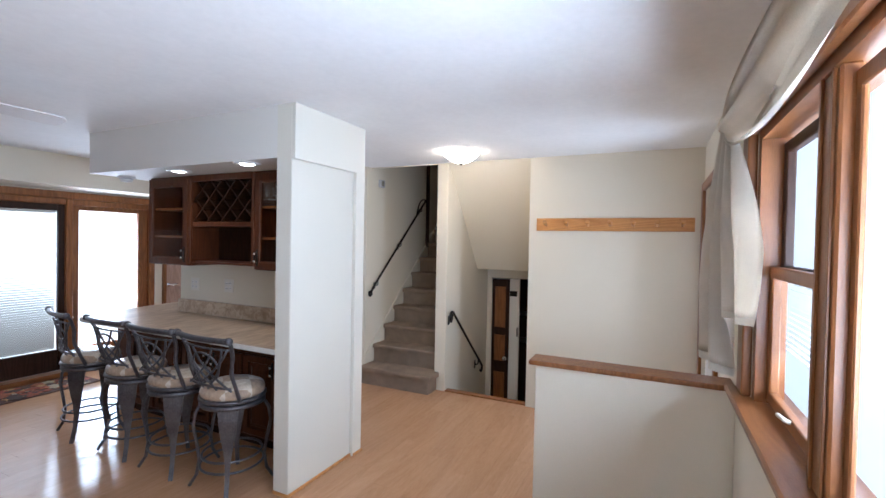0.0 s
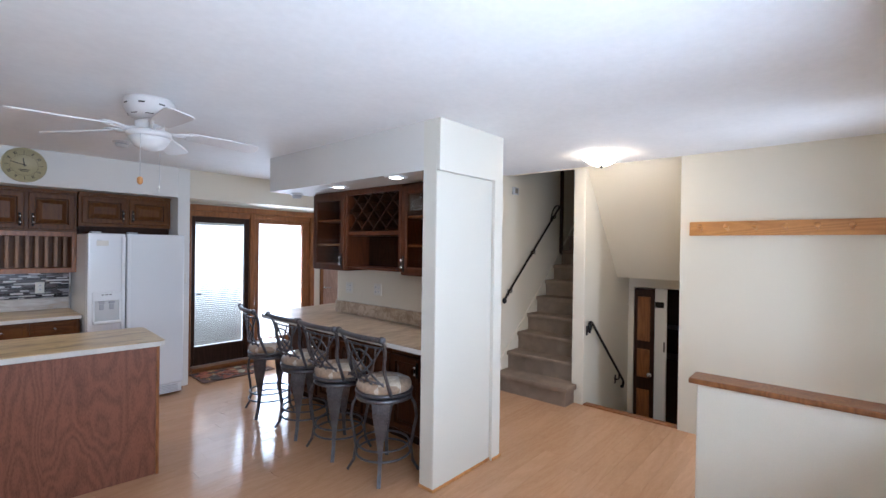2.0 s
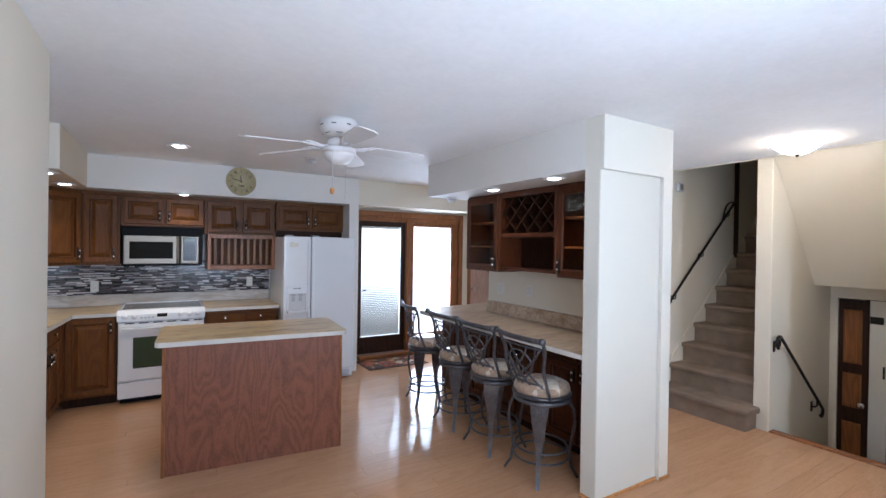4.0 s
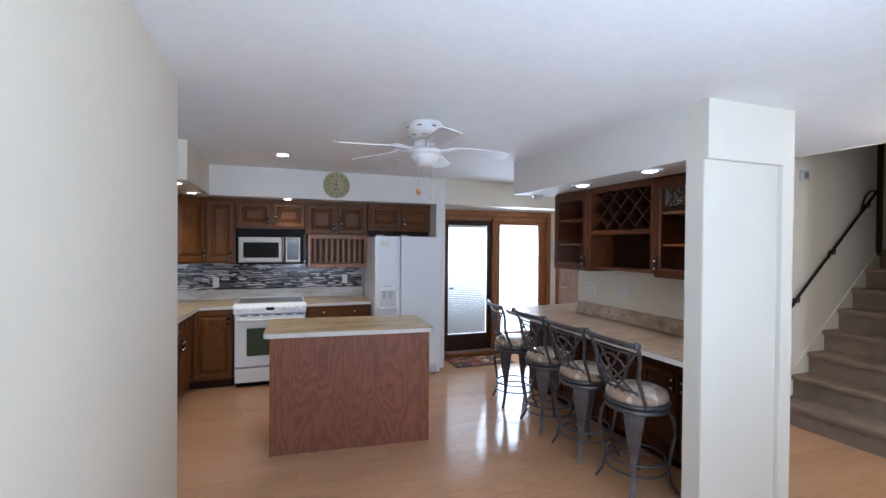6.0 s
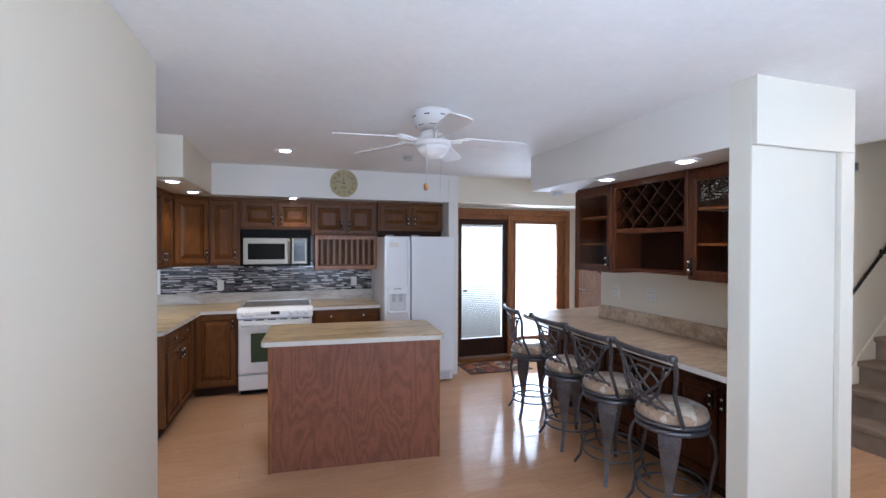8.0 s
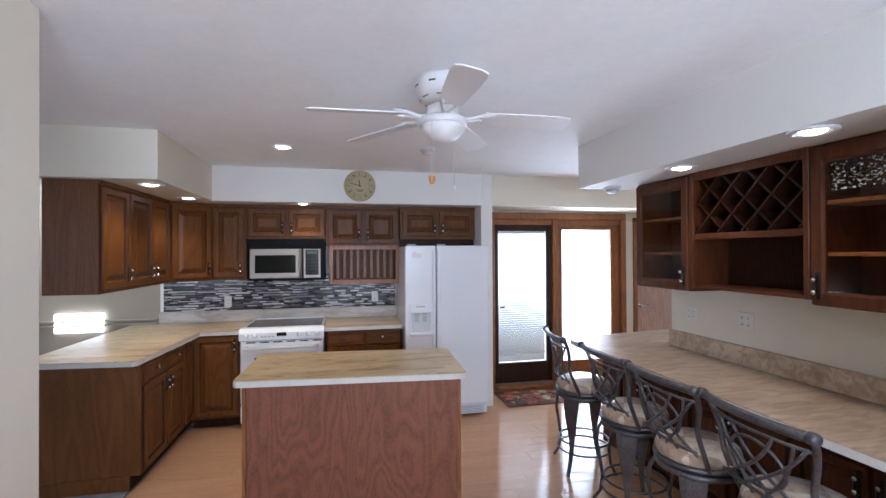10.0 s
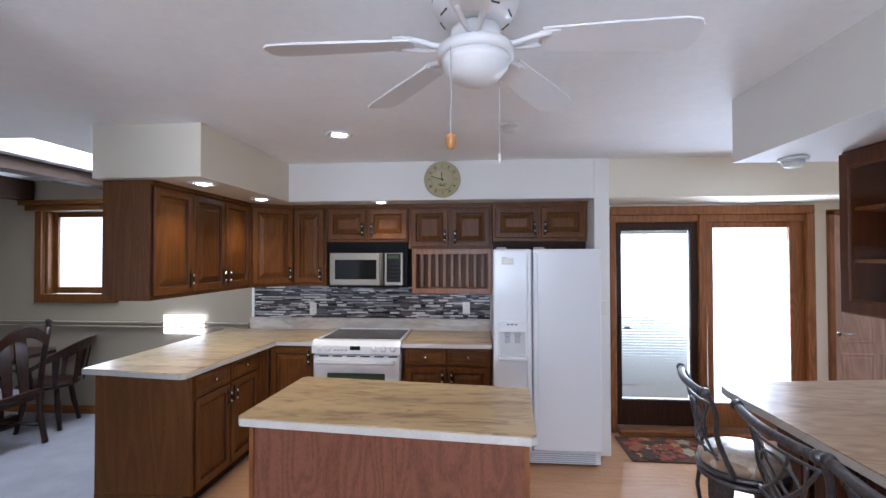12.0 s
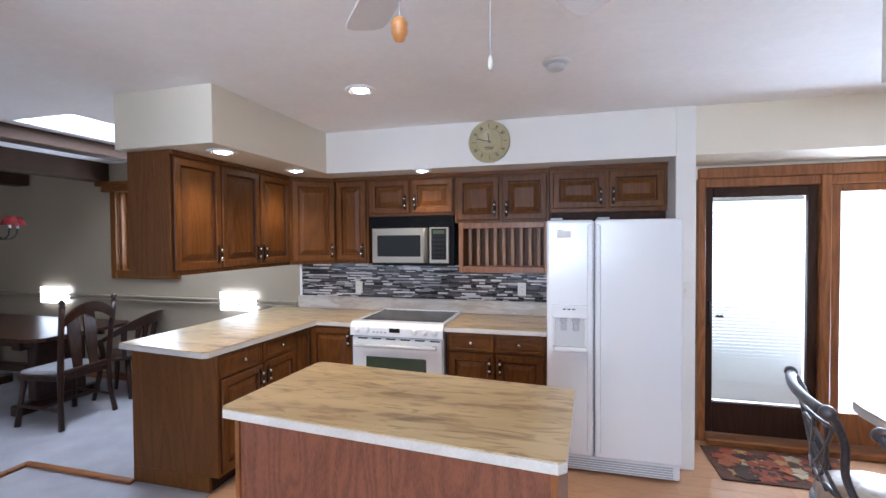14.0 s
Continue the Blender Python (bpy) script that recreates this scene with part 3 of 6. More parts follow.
def flight(name, x0, y0, y1, z0, rise, run, count, label):
    st = thing(name, (x0, (y0 + y1) / 2, z0), label, "staircase", "", "structure")
    for i in range(count):
        za, xa = z0 + i * rise, x0 + i * run
        bm = box(xa - 0.03, xa + run + 0.04, y0, y1, za + rise - 0.05, za + rise, 0.018, seg=2)
        if i == 0:
            box(xa - 0.06, xa + run, y0 - 0.06, y1, za + rise - 0.06, za + rise - 0.002, 0.02, bm, 2)
        box(xa + (-0.03 if i == 0 else 0.0), xa + run, y0 + (-0.03 if i == 0 else 0), y1, za + 0.0, za + rise - 0.03, 0.0, bm)
        part("step", bm, CARPET, st)
    return st


flight("staircase", 4.45, 2.60, 3.45, 0.0, 0.202, 0.225, 9, "carpeted stairs going up in taupe carpet")
structure("landing", box(6.515, 7.2, 2.6, 3.45, 1.6, 1.8), CARPET, "carpeted upper landing", "carpet")
dn = thing("lower_stairs", (4.7, 2.0, -1.2), "carpeted stairs going down behind the floor edge", "staircase", "", "structure")
for i in range(5):
    part("step", box(4.68 + i * 0.24, 4.68 + (i + 1) * 0.24 + 0.03, 1.56, 2.47, -0.95, -0.19 * (i + 1), 0.015), CARPET, dn)
structure("floor_nosing", boxes((4.615, 4.70, 1.56, 2.47, -0.03, 0.014), bevel=0.008), TRIM, "wooden nosing at the top of the lower stairs", "trim")
sk = bmesh.new()
a = [sk.verts.new(p) for p in ((4.50, 3.435, 0.0), (4.50, 3.435, 0.30), (6.6, 3.435, 2.13), (6.6, 3.435, 1.7))]
sk.faces.new(a)
r = bmesh.ops.extrude_face_region(sk, geom=sk.faces[:])
bmesh.ops.translate(sk, verts=[v for v in r["geom"] if isinstance(v, bmesh.types.BMVert)], vec=(0, 0.014, 0))
structure("stair_skirt", sk, WALL, "cream skirt board beside the carpeted stairs", "trim")

# half wall by the entry
hw = thing("half_wall", (2.80, 0.56, 0), "cream half wall with a wooden cap by the entry", "half wall", "", "structure")
part("body", box(2.74, 2.86, 0.05, 1.025, 0, 0.945, 0.004), WALL, hw)
part("cap", box(2.715, 2.885, 0.052, 1.06, 0.945, 0.973, 0.008, seg=2), TRIM, hw, "golden brown wooden cap")


# ---- floor planks ----
def planks():
    data = {}
    w, ln = 0.13, 1.22
    y, row = -0.1, 0
    while y < 6.7:
        x = -0.96 - (row * 0.437 % 1.0) * ln
        while x < 4.64:
            a, b = max(x, -0.96), min(x + ln, 4.64)
            c = min(y + w, 6.66)
            key = (round(b - a, 3), round(c - y, 3))
            if b - a > 0.03 and c - y > 0.02:
                if key not in data:
                    bm = box(0.0005, key[0] - 0.0005, 0.0005, key[1] - 0.0005, -0.012, 0.0, 0.0004)
                    me = bpy.data.meshes.new("plank")
                    bm.to_mesh(me)
                    bm.free()
                    me.materials.append(FLOOR)
                    data[key] = me
                p = new("plank", data[key])
                p.location = (a, y, 0)
                p.parent = FLOOR_OB
            x += ln
        y += w
        row += 1


FLOOR_OB = thing("floor", (0, 0, 0), "glossy maple laminate plank floor", "floor", "", "structure")

# ---- doors and windows ----
pd = thing("patio_door", (3.13, 6.66, 0), "pair of patio doors in golden brown wood with blinds", "door", "", "structure")
part("frame", boxes((2.215, 4.035, 6.60, 6.66, 2.055, 2.135), (2.242, 2.262, 6.66, 6.695, 0.06, 2.055), (2.205, 2.262, 6.60, 6.658, 0.0, 2.055), (3.965, 4.018, 6.655, 6.695, 0.06, 2.055), (3.965, 4.035, 6.60, 6.658, 0, 2.055), (3.022, 3.088, 6.61, 6.70, 0.02, 2.055),
                    (2.262, 3.965, 6.63, 6.70, 1.985, 2.055), bevel=0.006), TRIM, pd)
part("threshold", boxes((2.26, 3.97, 6.52, 6.72, 0.0, 0.055), bevel=0.01), TRIM_X, pd)
l1 = part("leaf", boxes((2.262, 2.325, 6.655, 6.70, 0.06, 1.985), (2.958, 3.022, 6.655, 6.70, 0.06, 1.985), (2.325, 2.958, 6.655, 6.70, 1.91, 1.985), (2.325, 2.958, 6.655, 6.70, 0.06, 0.30), bevel=0.005), DARKDOOR, pd, "dark brown sliding leaf with a blind")
part("pane", box(2.325, 2.958, 6.672, 6.678, 0.30, 1.91), PANE, l1, "clear glass")
part("lock", boxes((2.285, 2.305, 6.63, 6.656, 0.90, 1.10), bevel=0.004), BRONZE, l1, "dark door pull")
part("latch", tube([(2.345, 6.65, 0.98), (2.40, 6.65, 0.98)], 0.010), BRONZE, l1, "small latch on the glass")
l2 = part("leaf", boxes((3.088, 3.165, 6.655, 6.70, 0.06, 1.985), (3.845, 3.965, 6.655, 6.70, 0.06, 1.985), (3.165, 3.845, 6.655, 6.70, 1.93, 1.985), (3.165, 3.845, 6.655, 6.70, 0.06, 0.29), bevel=0.005), TRIM, pd)
part("pane", box(3.165, 3.845, 6.672, 6.678, 0.29, 1.93), PANE, l2, "clear glass")
blind = thing("mini_blind", (2.64, 6.71, 0.3), "white mini blind behind the patio door glass", "blind")
part("head_rail", box(2.33, 2.955, 6.70, 6.73, 1.88, 1.91, 0.003), BLIND, blind)
for i in range(58):
    z = 0.32 + i * 0.0268
    tilt = min(74, max(14, 14 + (1.25 - z) * 72))
    bm = box(-0.31, 0.31, -0.0135, 0.0135, -0.0006, 0.0006)
    part("slat", bm, BLIND, blind, "", False, pose(2.642, 6.715, z, tilt))

hd = thing("hall_door", (4.6, 6.66, 0), "panelled wooden door with a lever handle", "door", "", "structure")
part("frame", boxes((4.17, 4.215, 6.62, 6.70, 0, 2.08), (4.985, 5.03, 6.62, 6.70, 0, 2.08), (4.17, 5.03, 6.62, 6.70, 2.04, 2.09), bevel=0.004), TRIM, hd)
dl = part("leaf", box(4.215, 4.985, 6.665, 6.70, 0.01, 2.04), DOOR_PINK, hd)
for z, h in ((0.15, 0.62), (0.86, 0.42), (1.36, 0.58)):
    for x in (4.285, 4.62):
        part("panel", relief(0.29, h, [(0, 0.002), (0.015, 0.008), (0.03, 0.003), (0.05, 0.009)]), DOOR_PINK, dl, "", False, facing(x, 6.665, z, 0))
bm = lathe([(0.026, -0.012), (0.026, 0.0)], (4.255, 6.66, 0.95), 14, "y")
tube([(4.255, 6.65, 0.95), (4.255, 6.61, 0.95), (4.36, 6.608, 0.955)], 0.009, bm)
part("lever_handle", bm, CHROME, dl, "polished lever handle", True)
wr = thing("door_wreath", (4.64, 6.65, 1.2), "small dark twig wreath hanging on the hall door", "wreath")
bm = bmesh.new()
for k in range(5):
    tube([(4.64 + (0.065 + 0.008 * math.sin(7 * a + k)) * math.cos(a), 6.645 + 0.008 * math.cos(5 * a + k), 1.27 + (0.08 + 0.008 * math.cos(6 * a + k)) * math.sin(a)) for a in [j * math.pi / 12 for j in range(24)]], 0.006, bm, 5, True)
part("twigs", bm, DARKWOOD, wr)

fd = thing("front_door", (3.97, 0.05, 0), "cream front door with an oval glass light and wooden trim", "door", "", "structure")
part("frame", boxes((3.40, 3.48, 0.05, 0.075, 0, 2.17), (4.46, 4.585, 0.05, 0.075, 0, 2.17), (3.48, 4.46, 0.05, 0.075, 2.10, 2.17), bevel=0.005), TRIM, fd)
fl = part("leaf", boxes((3.48, 3.73, -0.03, 0.02, 0.01, 2.12), (3.99, 4.46, -0.03, 0.02, 0.01, 2.12), (3.73, 3.99, -0.03, 0.02, 0.01, 0.84), (3.73, 3.99, -0.03, 0.02, 1.83, 2.12)), WHITE_WALL, fd)
bm = bmesh.new()
tube([(3.86 + 0.115 * math.cos(a), 0.025, 1.335 + 0.48 * math.sin(a)) for a in [j * math.pi / 20 for j in range(40)]], 0.014, bm, 8, True)
part("oval_moulding", bm, WHITE_WALL, fl, "", True)
part("pane", box(3.73, 3.99, -0.008, 0.0, 0.84, 1.83), PANE, fl, "clear glass")

fw = thing("front_window", (0.8, 0.05, 1.0), "wide front window in golden brown wood with a deep sill", "window", "", "structure")
part("casing", boxes((2.38, 2.50, 0.05, 0.085, 1.03, 2.13), (-0.85, 2.50, 0.05, 0.085, 2.10, 2.22), (-0.87, -0.75, 0.05, 0.085, 1.03, 2.13), bevel=0.006), WTRIM, fw)
part("head", boxes((-0.75, 2.33, -0.10, 0.048, 2.07, 2.12)), WTRIM_X, fw)
part("jamb", box(2.33, 2.38, -0.05, 0.048, 1.03, 2.12), WTRIM, fw)
part("sill", boxes((-0.90, 2.54, -0.10, 0.125, 1.0, 1.03), (-0.86, 2.50, 0.05, 0.075, 0.93, 1.0), bevel=0.008), WTRIM_X, fw)
part("mullion", boxes((1.505, 1.65, 0.0, 0.045, 1.03, 2.07), (1.525, 1.545, 0.045, 0.052, 1.03, 2.07), (1.61, 1.63, 0.045, 0.052, 1.03, 2.07), (-0.72, -0.6, -0.10, 0.045, 1.03, 2.07), bevel=0.006), WTRIM, fw)
for nm, x0, x1, z0, z1, y in (("upper_sash", 1.80, 2.29, 1.53, 2.05, -0.055), ("lower_sash", 1.80, 2.29, 1.04, 1.57, -0.022), ("picture_sash", -0.58, 1.485, 1.04, 2.05, 0.002)):
    dd = 0.014 if x0 < 0 else 0.03
    sh = part(nm, boxes((x0 - (0.04 if x0 < 0 else 0.15), x0 + 0.01, y, y + dd, z0, z1), (x1 - 0.01, x1 + 0.04, y, y + dd, z0, z1), (x0, x1, y, y + dd, z0, z0 + 0.045), (x0, x1, y, y + dd, z1 - 0.045, z1), bevel=0.004), WTRIM if nm != "upper_sash" else DARKDOOR, fw)
    part("pane", box(x0, x1, y + dd * 0.4, y + dd * 0.55, z0 + 0.04, z1 - 0.04), PANE, sh, "clear glass")
part("crank", tube([(1.98, 0.006, 1.075), (1.985, 0.022, 1.08), (2.05, 0.028, 1.075)], 0.0075), OUTLET, fw, "small white window latch")

fb = thing("mini_blind", (2.05, -0.05, 1.5), "white mini blind outside the front sash glass", "blind")
part("head_rail", box(1.80, 2.32, -0.066, -0.040, 1.525, 1.55, 0.003), BLIND, fb)
for i in range(13):
    part("slat", box(-0.26, 0.26, -0.011, 0.011, -0.0006, 0.0006), BLIND, fb, "", False, pose(2.06, -0.053, 1.505 - i * 0.021, 24))

dw = thing("dining_window", (-3.33, 6.70, 1.25), "small wooden window in the dining room wall", "window", "", "structure")
part("frame", boxes((-3.80, -3.72, 6.66, 6.70, 1.18, 2.24), (-2.93, -2.85, 6.66, 6.70, 1.18, 2.24), (-3.72, -2.93, 6.66, 6.70, 2.16, 2.24), (-3.72, -2.93, 6.66, 6.72, 1.18, 1.27), (-3.72, -3.68, 6.70, 6.82, 1.27, 2.16), (-2.97, -2.93, 6.70, 6.82, 1.27, 2.16), bevel=0.005), OAK, dw)
part("cornice", boxes((-3.92, -2.78, 6.58, 6.70, 2.22, 2.27), (-3.88, -2.82, 6.62, 6.70, 2.16, 2.22), bevel=0.006), OAK_H, dw)
part("sash", boxes((-3.68, -3.63, 6.77, 6.80, 1.27, 2.16), (-3.02, -2.97, 6.77, 6.80, 1.27, 2.16), (-3.63, -3.02, 6.77, 6.80, 2.10, 2.16), (-3.63, -3.02, 6.77, 6.80, 1.27, 1.34), bevel=0.004), OAK, dw)
part("pane", box(-3.63, -3.02, 6.782, 6.788, 1.34, 2.10), PANE, dw, "clear glass")

# ---- kitchen ----
def base_cabinet(name, x0, x1, y0, y1, label, side):
    """A base unit with a toe kick; side says which way its front looks."""
    cb = thing(name, ((x0 + x1) / 2, (y0 + y1) / 2, 0), label, "cabinet", "base cabinets")
    k = 0.07
    kick = {"-y": (x0, x1, y0 + k, y1), "+x": (x0 + 0.01, x1 - k, y0 + 0.022, y1), "-x": (x0 + k, x1, y0, y1)}[side]
    part("body", box(x0, x1, y0, y1, 0.10, 0.885, 0.002), OAK, cb)
    # kick coloured near black for the shade under the unit
    part("toe_kick", box(*kick, 0.0, 0.10), OAK_SHADE, cb)
    return cb


TOP = 0.925
# peninsula
c = base_cabinet("base_cabinet", -1.58, -0.90, 5.03, 5.96, "stained oak peninsula cabinet with drawers and doors", "+x")
part("end_foot", box(-1.58, -0.972, 5.03, 5.05, 0.0, 0.0995), OAK, c)
for i in range(2):
    y = 5.05 + i * 0.415
    drawer(c, -0.90, y, 0.735, 0.40, 0.14, 90)
    cabinet_door(c, -0.90, y, 0.125, 0.40, 0.595, 90, 1 if i == 0 else -1, 1)
c = base_cabinet("corner_cabinet", -1.56, -0.90, 5.965, 6.68, "stained oak corner base cabinet", "+x")
cabinet_door(c, -0.90, 5.885, 0.125, 0.185, 0.745, 90, 0, 1, None, [(0, 0.015), (0.006, 0.022), (0.034, 0.022), (0.040, 0.006), (0.046, 0.006), (0.066, 0.020)])
c = base_cabinet("base_cabinet", -0.895, -0.475, 6.08, 6.69, "stained oak base cabinet beside the cooker", "-y")
cabinet_door(c, -0.87, 6.08, 0.125, 0.385, 0.745, 0, 1, 1)
c = base_cabinet("base_cabinet", 0.315, 1.07, 6.08, 6.69, "stained oak base cabinet with two drawers beside the fridge", "-y")
for i in range(2):
    drawer(c, 0.335 + i * 0.365, 6.08, 0.735, 0.35, 0.14, 0)
    cabinet_door(c, 0.335 + i * 0.365, 6.08, 0.125, 0.35, 0.595, 0, 1 if i == 0 else -1, 1)


def worktop(name, outline, label, z=TOP, t=0.04, top=None):
    w = thing(name, (outline[0][0], outline[0][1], z - t), label, "worktop")
    part("top", slab(outline, z - t * 0.15, z, 0.004), top or COUNTER, w)
    part("edge", slab(outline, z - t, z - t * 0.15 - 0.0005, 0.004), EDGE, w, "pale squared laminate edge")
    return w


worktop("worktop", [(-1.66, 5.01), (-0.915, 4.925), (-0.885, 4.95), (-0.815, 6.055), (-0.465, 6.04), (-0.465, 6.69), (-1.385, 6.69), (-1.64, 6.69)], "streaked cream laminate worktop on the peninsula")
worktop("worktop", [(0.305, 6.03), (1.075, 6.03), (1.075, 6.69), (0.305, 6.69)], "streaked cream laminate worktop beside the fridge")
sp = thing("worktop_upstand", (-0.1, 6.69, TOP), "low streaked laminate upstand behind the worktop", "upstand")
# the strip's pale sheen comes from its colour
part("strip", box(-1.385, 1.075, 6.672, 6.699, TOP + 0.001, 1.045, 0.003), COUNTER_SHEEN, sp)

# mosaic backsplash
bs = thing("backsplash", (-0.1, 6.69, 1.05), "glossy mosaic of thin grey, black and white tiles", "backsplash", "", "structure")
part("backing", box(-1.345, 1.075, 6.690, 6.6995, 1.046, 1.42), GROUT, bs)
rng = random.Random(4)
rows_ = {"tiles": ([], []), "thin_tiles": ([], [])}
z, row = 1.048, 0
while z < 1.40:
    thin = row % 2 == 1 or rng.random() < 0.25
    hgt = 0.010 if thin else rng.choice((0.014, 0.019))
    vs, fs = rows_["thin_tiles" if thin else "tiles"]
    x = -1.344 - rng.random() * 0.1
    while x < 1.07:
        ln = rng.choice((0.05, 0.07, 0.095, 0.13))
        a, b = max(x, -1.344), min(x + ln - 0.002, 1.073)
        if b - a > 0.008:
            n = len(vs)
            d = 0.0045 + rng.random() * 0.0025
            y0, y1 = 6.690, 6.690 - d
            vs += [(a, y0, z), (b, y0, z), (b, y0, z + hgt - 0.002), (a, y0, z + hgt - 0.002), (a, y1, z), (b, y1, z), (b, y1, z + hgt - 0.002), (a, y1, z + hgt - 0.002)]
            fs += [[n + k for k in f] for f in ((4, 5, 6, 7), (0, 1, 5, 4), (1, 2, 6, 5), (2, 3, 7, 6), (3, 0, 4, 7))]
        x += ln
    z += hgt
    row += 1
o = ORIGIN[bs]
for nm, material in (("tiles", TILE), ("thin_tiles", TILE_THIN)):
    me = bpy.data.meshes.new(nm)
    me.from_pydata([(a - o.x, b - o.y, c_ - o.z) for a, b, c_ in rows_[nm][0]], [], rows_[nm][1])
    me.materials.append(material)
    tl = new(nm, me)
    tl.parent = bs
    tagged(tl, "", "", "", "stuff")


def outlet(x, y, z, rz, double=False):
    ob = thing("wall_outlet", (x, y, z), "ivory wall outlet plate", "outlet", "wall outlets")
    m = facing(x, y, z, rz)
    w = 0.115 if double else 0.072
    part("plate", relief(w, 0.115, [(0, 0.004), (0.004, 0.007), (0.008, 0.007)]), OUTLET, ob, "", False, m @ Matrix.Translation((-w / 2, 0, -0.0575)))
    for k in ((-0.023, 0.023) if double else (0,)):
        for s in (-0.021, 0.021):
            part("socket", box(k - 0.014, k + 0.014, -0.0095, -0.006, s - 0.013, s + 0.013, 0.002), FROST, ob, "", False, m)
            part("slot", boxes((k - 0.007, k - 0.004, -0.0102, -0.009, s - 0.006, s + 0.006), (k + 0.004, k + 0.007, -0.0102, -0.009, s - 0.006, s + 0.006)), INK, ob, "", False, m)
    return ob


outlet(-0.72, 6.684, 1.14, 0)
outlet(0.84, 6.684, 1.155, 0)
outlet(2.974, 4.29, 1.20, -90, True)
outlet(2.974, 3.84, 1.21, -90, True)


# wall cabinets
def wall_cabinet(name, x0, x1, y0, y1, z0, z1, label):
    cb = thing(name, ((x0 + x1) / 2, (y0 + y1) / 2, z0), label, "wall cabinet", "wall cabinets")
    part("body", box(x0, x1, y0, y1, z0, z1, 0.002), OAK, cb)
    return cb


UZ0, UZ1 = 1.385, SOF - 0.002
c = wall_cabinet("wall_cabinet", -1.425, -1.10, 4.90, 6.12, UZ0, UZ1, "stained oak wall cabinet with three raised doors")
for y, w, s in ((4.915, 0.385, 1), (5.310, 0.395, 1), (5.715, 0.385, -1)):
    cabinet_door(c, -1.10, y, UZ0 + 0.03, w, 0.70, 90, s)
part("crown", box(-1.10, -1.08, 4.90, 6.12, UZ1 - 0.028, UZ1, 0.004), OAK, c)
cc = thing("corner_wall_cabinet", (-1.1, 6.5, UZ0), "stained oak corner wall cabinet with one door", "wall cabinet", "wall cabinets")
part("body", slab([(-1.425, 6.125), (-1.10, 6.125), (-0.80, 6.38), (-0.80, 6.69), (-1.425, 6.69)], UZ0, UZ1), OAK, cc)
ang = math.degrees(math.atan2(6.38 - 6.125, 0.30))
cabinet_door(cc, -1.085, 6.125 + 0.010, UZ0 + 0.03, 0.365, 0.70, ang, 1)
c = wall_cabinet("wall_cabinet", -0.797, -0.475, 6.38, 6.69, UZ0, UZ1, "narrow stained oak wall cabinet with one door")
cabinet_door(c, -0.78, 6.38, UZ0 + 0.03, 0.285, 0.70, 0, 1)
c = wall_cabinet("wall_cabinet", -0.472, 0.308, 6.38, 6.69, 1.80, UZ1, "low stained oak cabinet above the microwave")
for x, s in ((-0.455, 1), (-0.065, -1)):
    cabinet_door(c, x, 6.38, 1.825, 0.365, 0.285, 0, s)
c = wall_cabinet("wall_cabinet", 0.311, 1.085, 6.38, 6.69, 1.735, UZ1, "stained oak wall cabinet above the plate rack")
for x, s in ((0.335, 1), (0.715, -1)):
    cabinet_door(c, x, 6.38, 1.755, 0.350, 0.355, 0, s)
c = wall_cabinet("wall_cabinet", 1.09, 1.933, 6.33, 6.69, 1.80, UZ1, "stained oak cabinet above the fridge")
for x, s in ((1.115, 1), (1.525, -1)):
    cabinet_door(c, x, 6.33, 1.83, 0.385, 0.275, 0, s)
# dark strip painted for the shade in the gap over the fridge
part("filler", box(1.095, 1.928, 6.36, 6.375, 1.722, 1.799), OAK_SHADE, c)
tr = thing("cabinet_top_trim", (0.7, 6.35, 2.13), "thin oak strip along the tops of the wall cabinets", "trim")
part("strip", boxes((-0.80, 1.085, 6.352, 6.379, UZ1 - 0.028, UZ1), (1.09, 1.933, 6.305, 6.329, UZ1 - 0.028, UZ1), bevel=0.004), OAK_H, tr)

pr_ = thing("plate_rack", (0.7, 6.5, 1.32), "oak plate rack with upright slats under the cabinet", "plate rack")
part("frame", boxes((0.345, 0.385, 6.37, 6.69, 1.32, 1.734), (1.045, 1.085, 6.37, 6.69, 1.32, 1.734), (0.385, 1.045, 6.37, 6.69, 1.32, 1.37), (0.385, 1.045, 6.37, 6.40, 1.685, 1.734), bevel=0.003), TRIM, pr_)
part("back", box(0.385, 1.045, 6.585, 6.60, 1.37, 1.734), OAK, pr_)
for i in range(9):
    x = 0.43 + i * 0.0715
    part("slat", box(x - 0.015, x + 0.015, 6.44, 6.455, 1.371, 1.72, 0.005), RACK, pr_)

# microwave
mw = thing("microwave", (-0.08, 6.5, 1.365), "steel and black microwave with a dark window, under the wall cabinet", "microwave")
part("body", box(-0.465, 0.298, 6.42, 6.69, 1.37, 1.797, 0.004), BLACK, mw)
part("vent", boxes((-0.465, 0.298, 6.395, 6.42, 1.715, 1.797), *[(-0.44, 0.275, 6.388, 6.396, 1.728 + i * 0.016, 1.734 + i * 0.016) for i in range(4)]), BLACK, mw)
dr = part("door", box(-0.448, 0.066, 6.385, 6.42, 1.392, 1.700, 0.006), STEEL, mw, "brushed steel door")
part("window", box(-0.395, 0.005, 6.381, 6.386, 1.45, 1.635, 0.003), MW_GLASS, dr, "dark window")
part("handle", tube(curve_pts([(0.048, 6.385, 1.40), (0.052, 6.345, 1.45), (0.052, 6.335, 1.545), (0.052, 6.345, 1.64), (0.048, 6.385, 1.69)], 16), 0.013), STEEL, dr, "curved steel handle", True)
cp = part("control_panel", box(0.080, 0.256, 6.388, 6.42, 1.392, 1.700, 0.005), STEEL, mw)
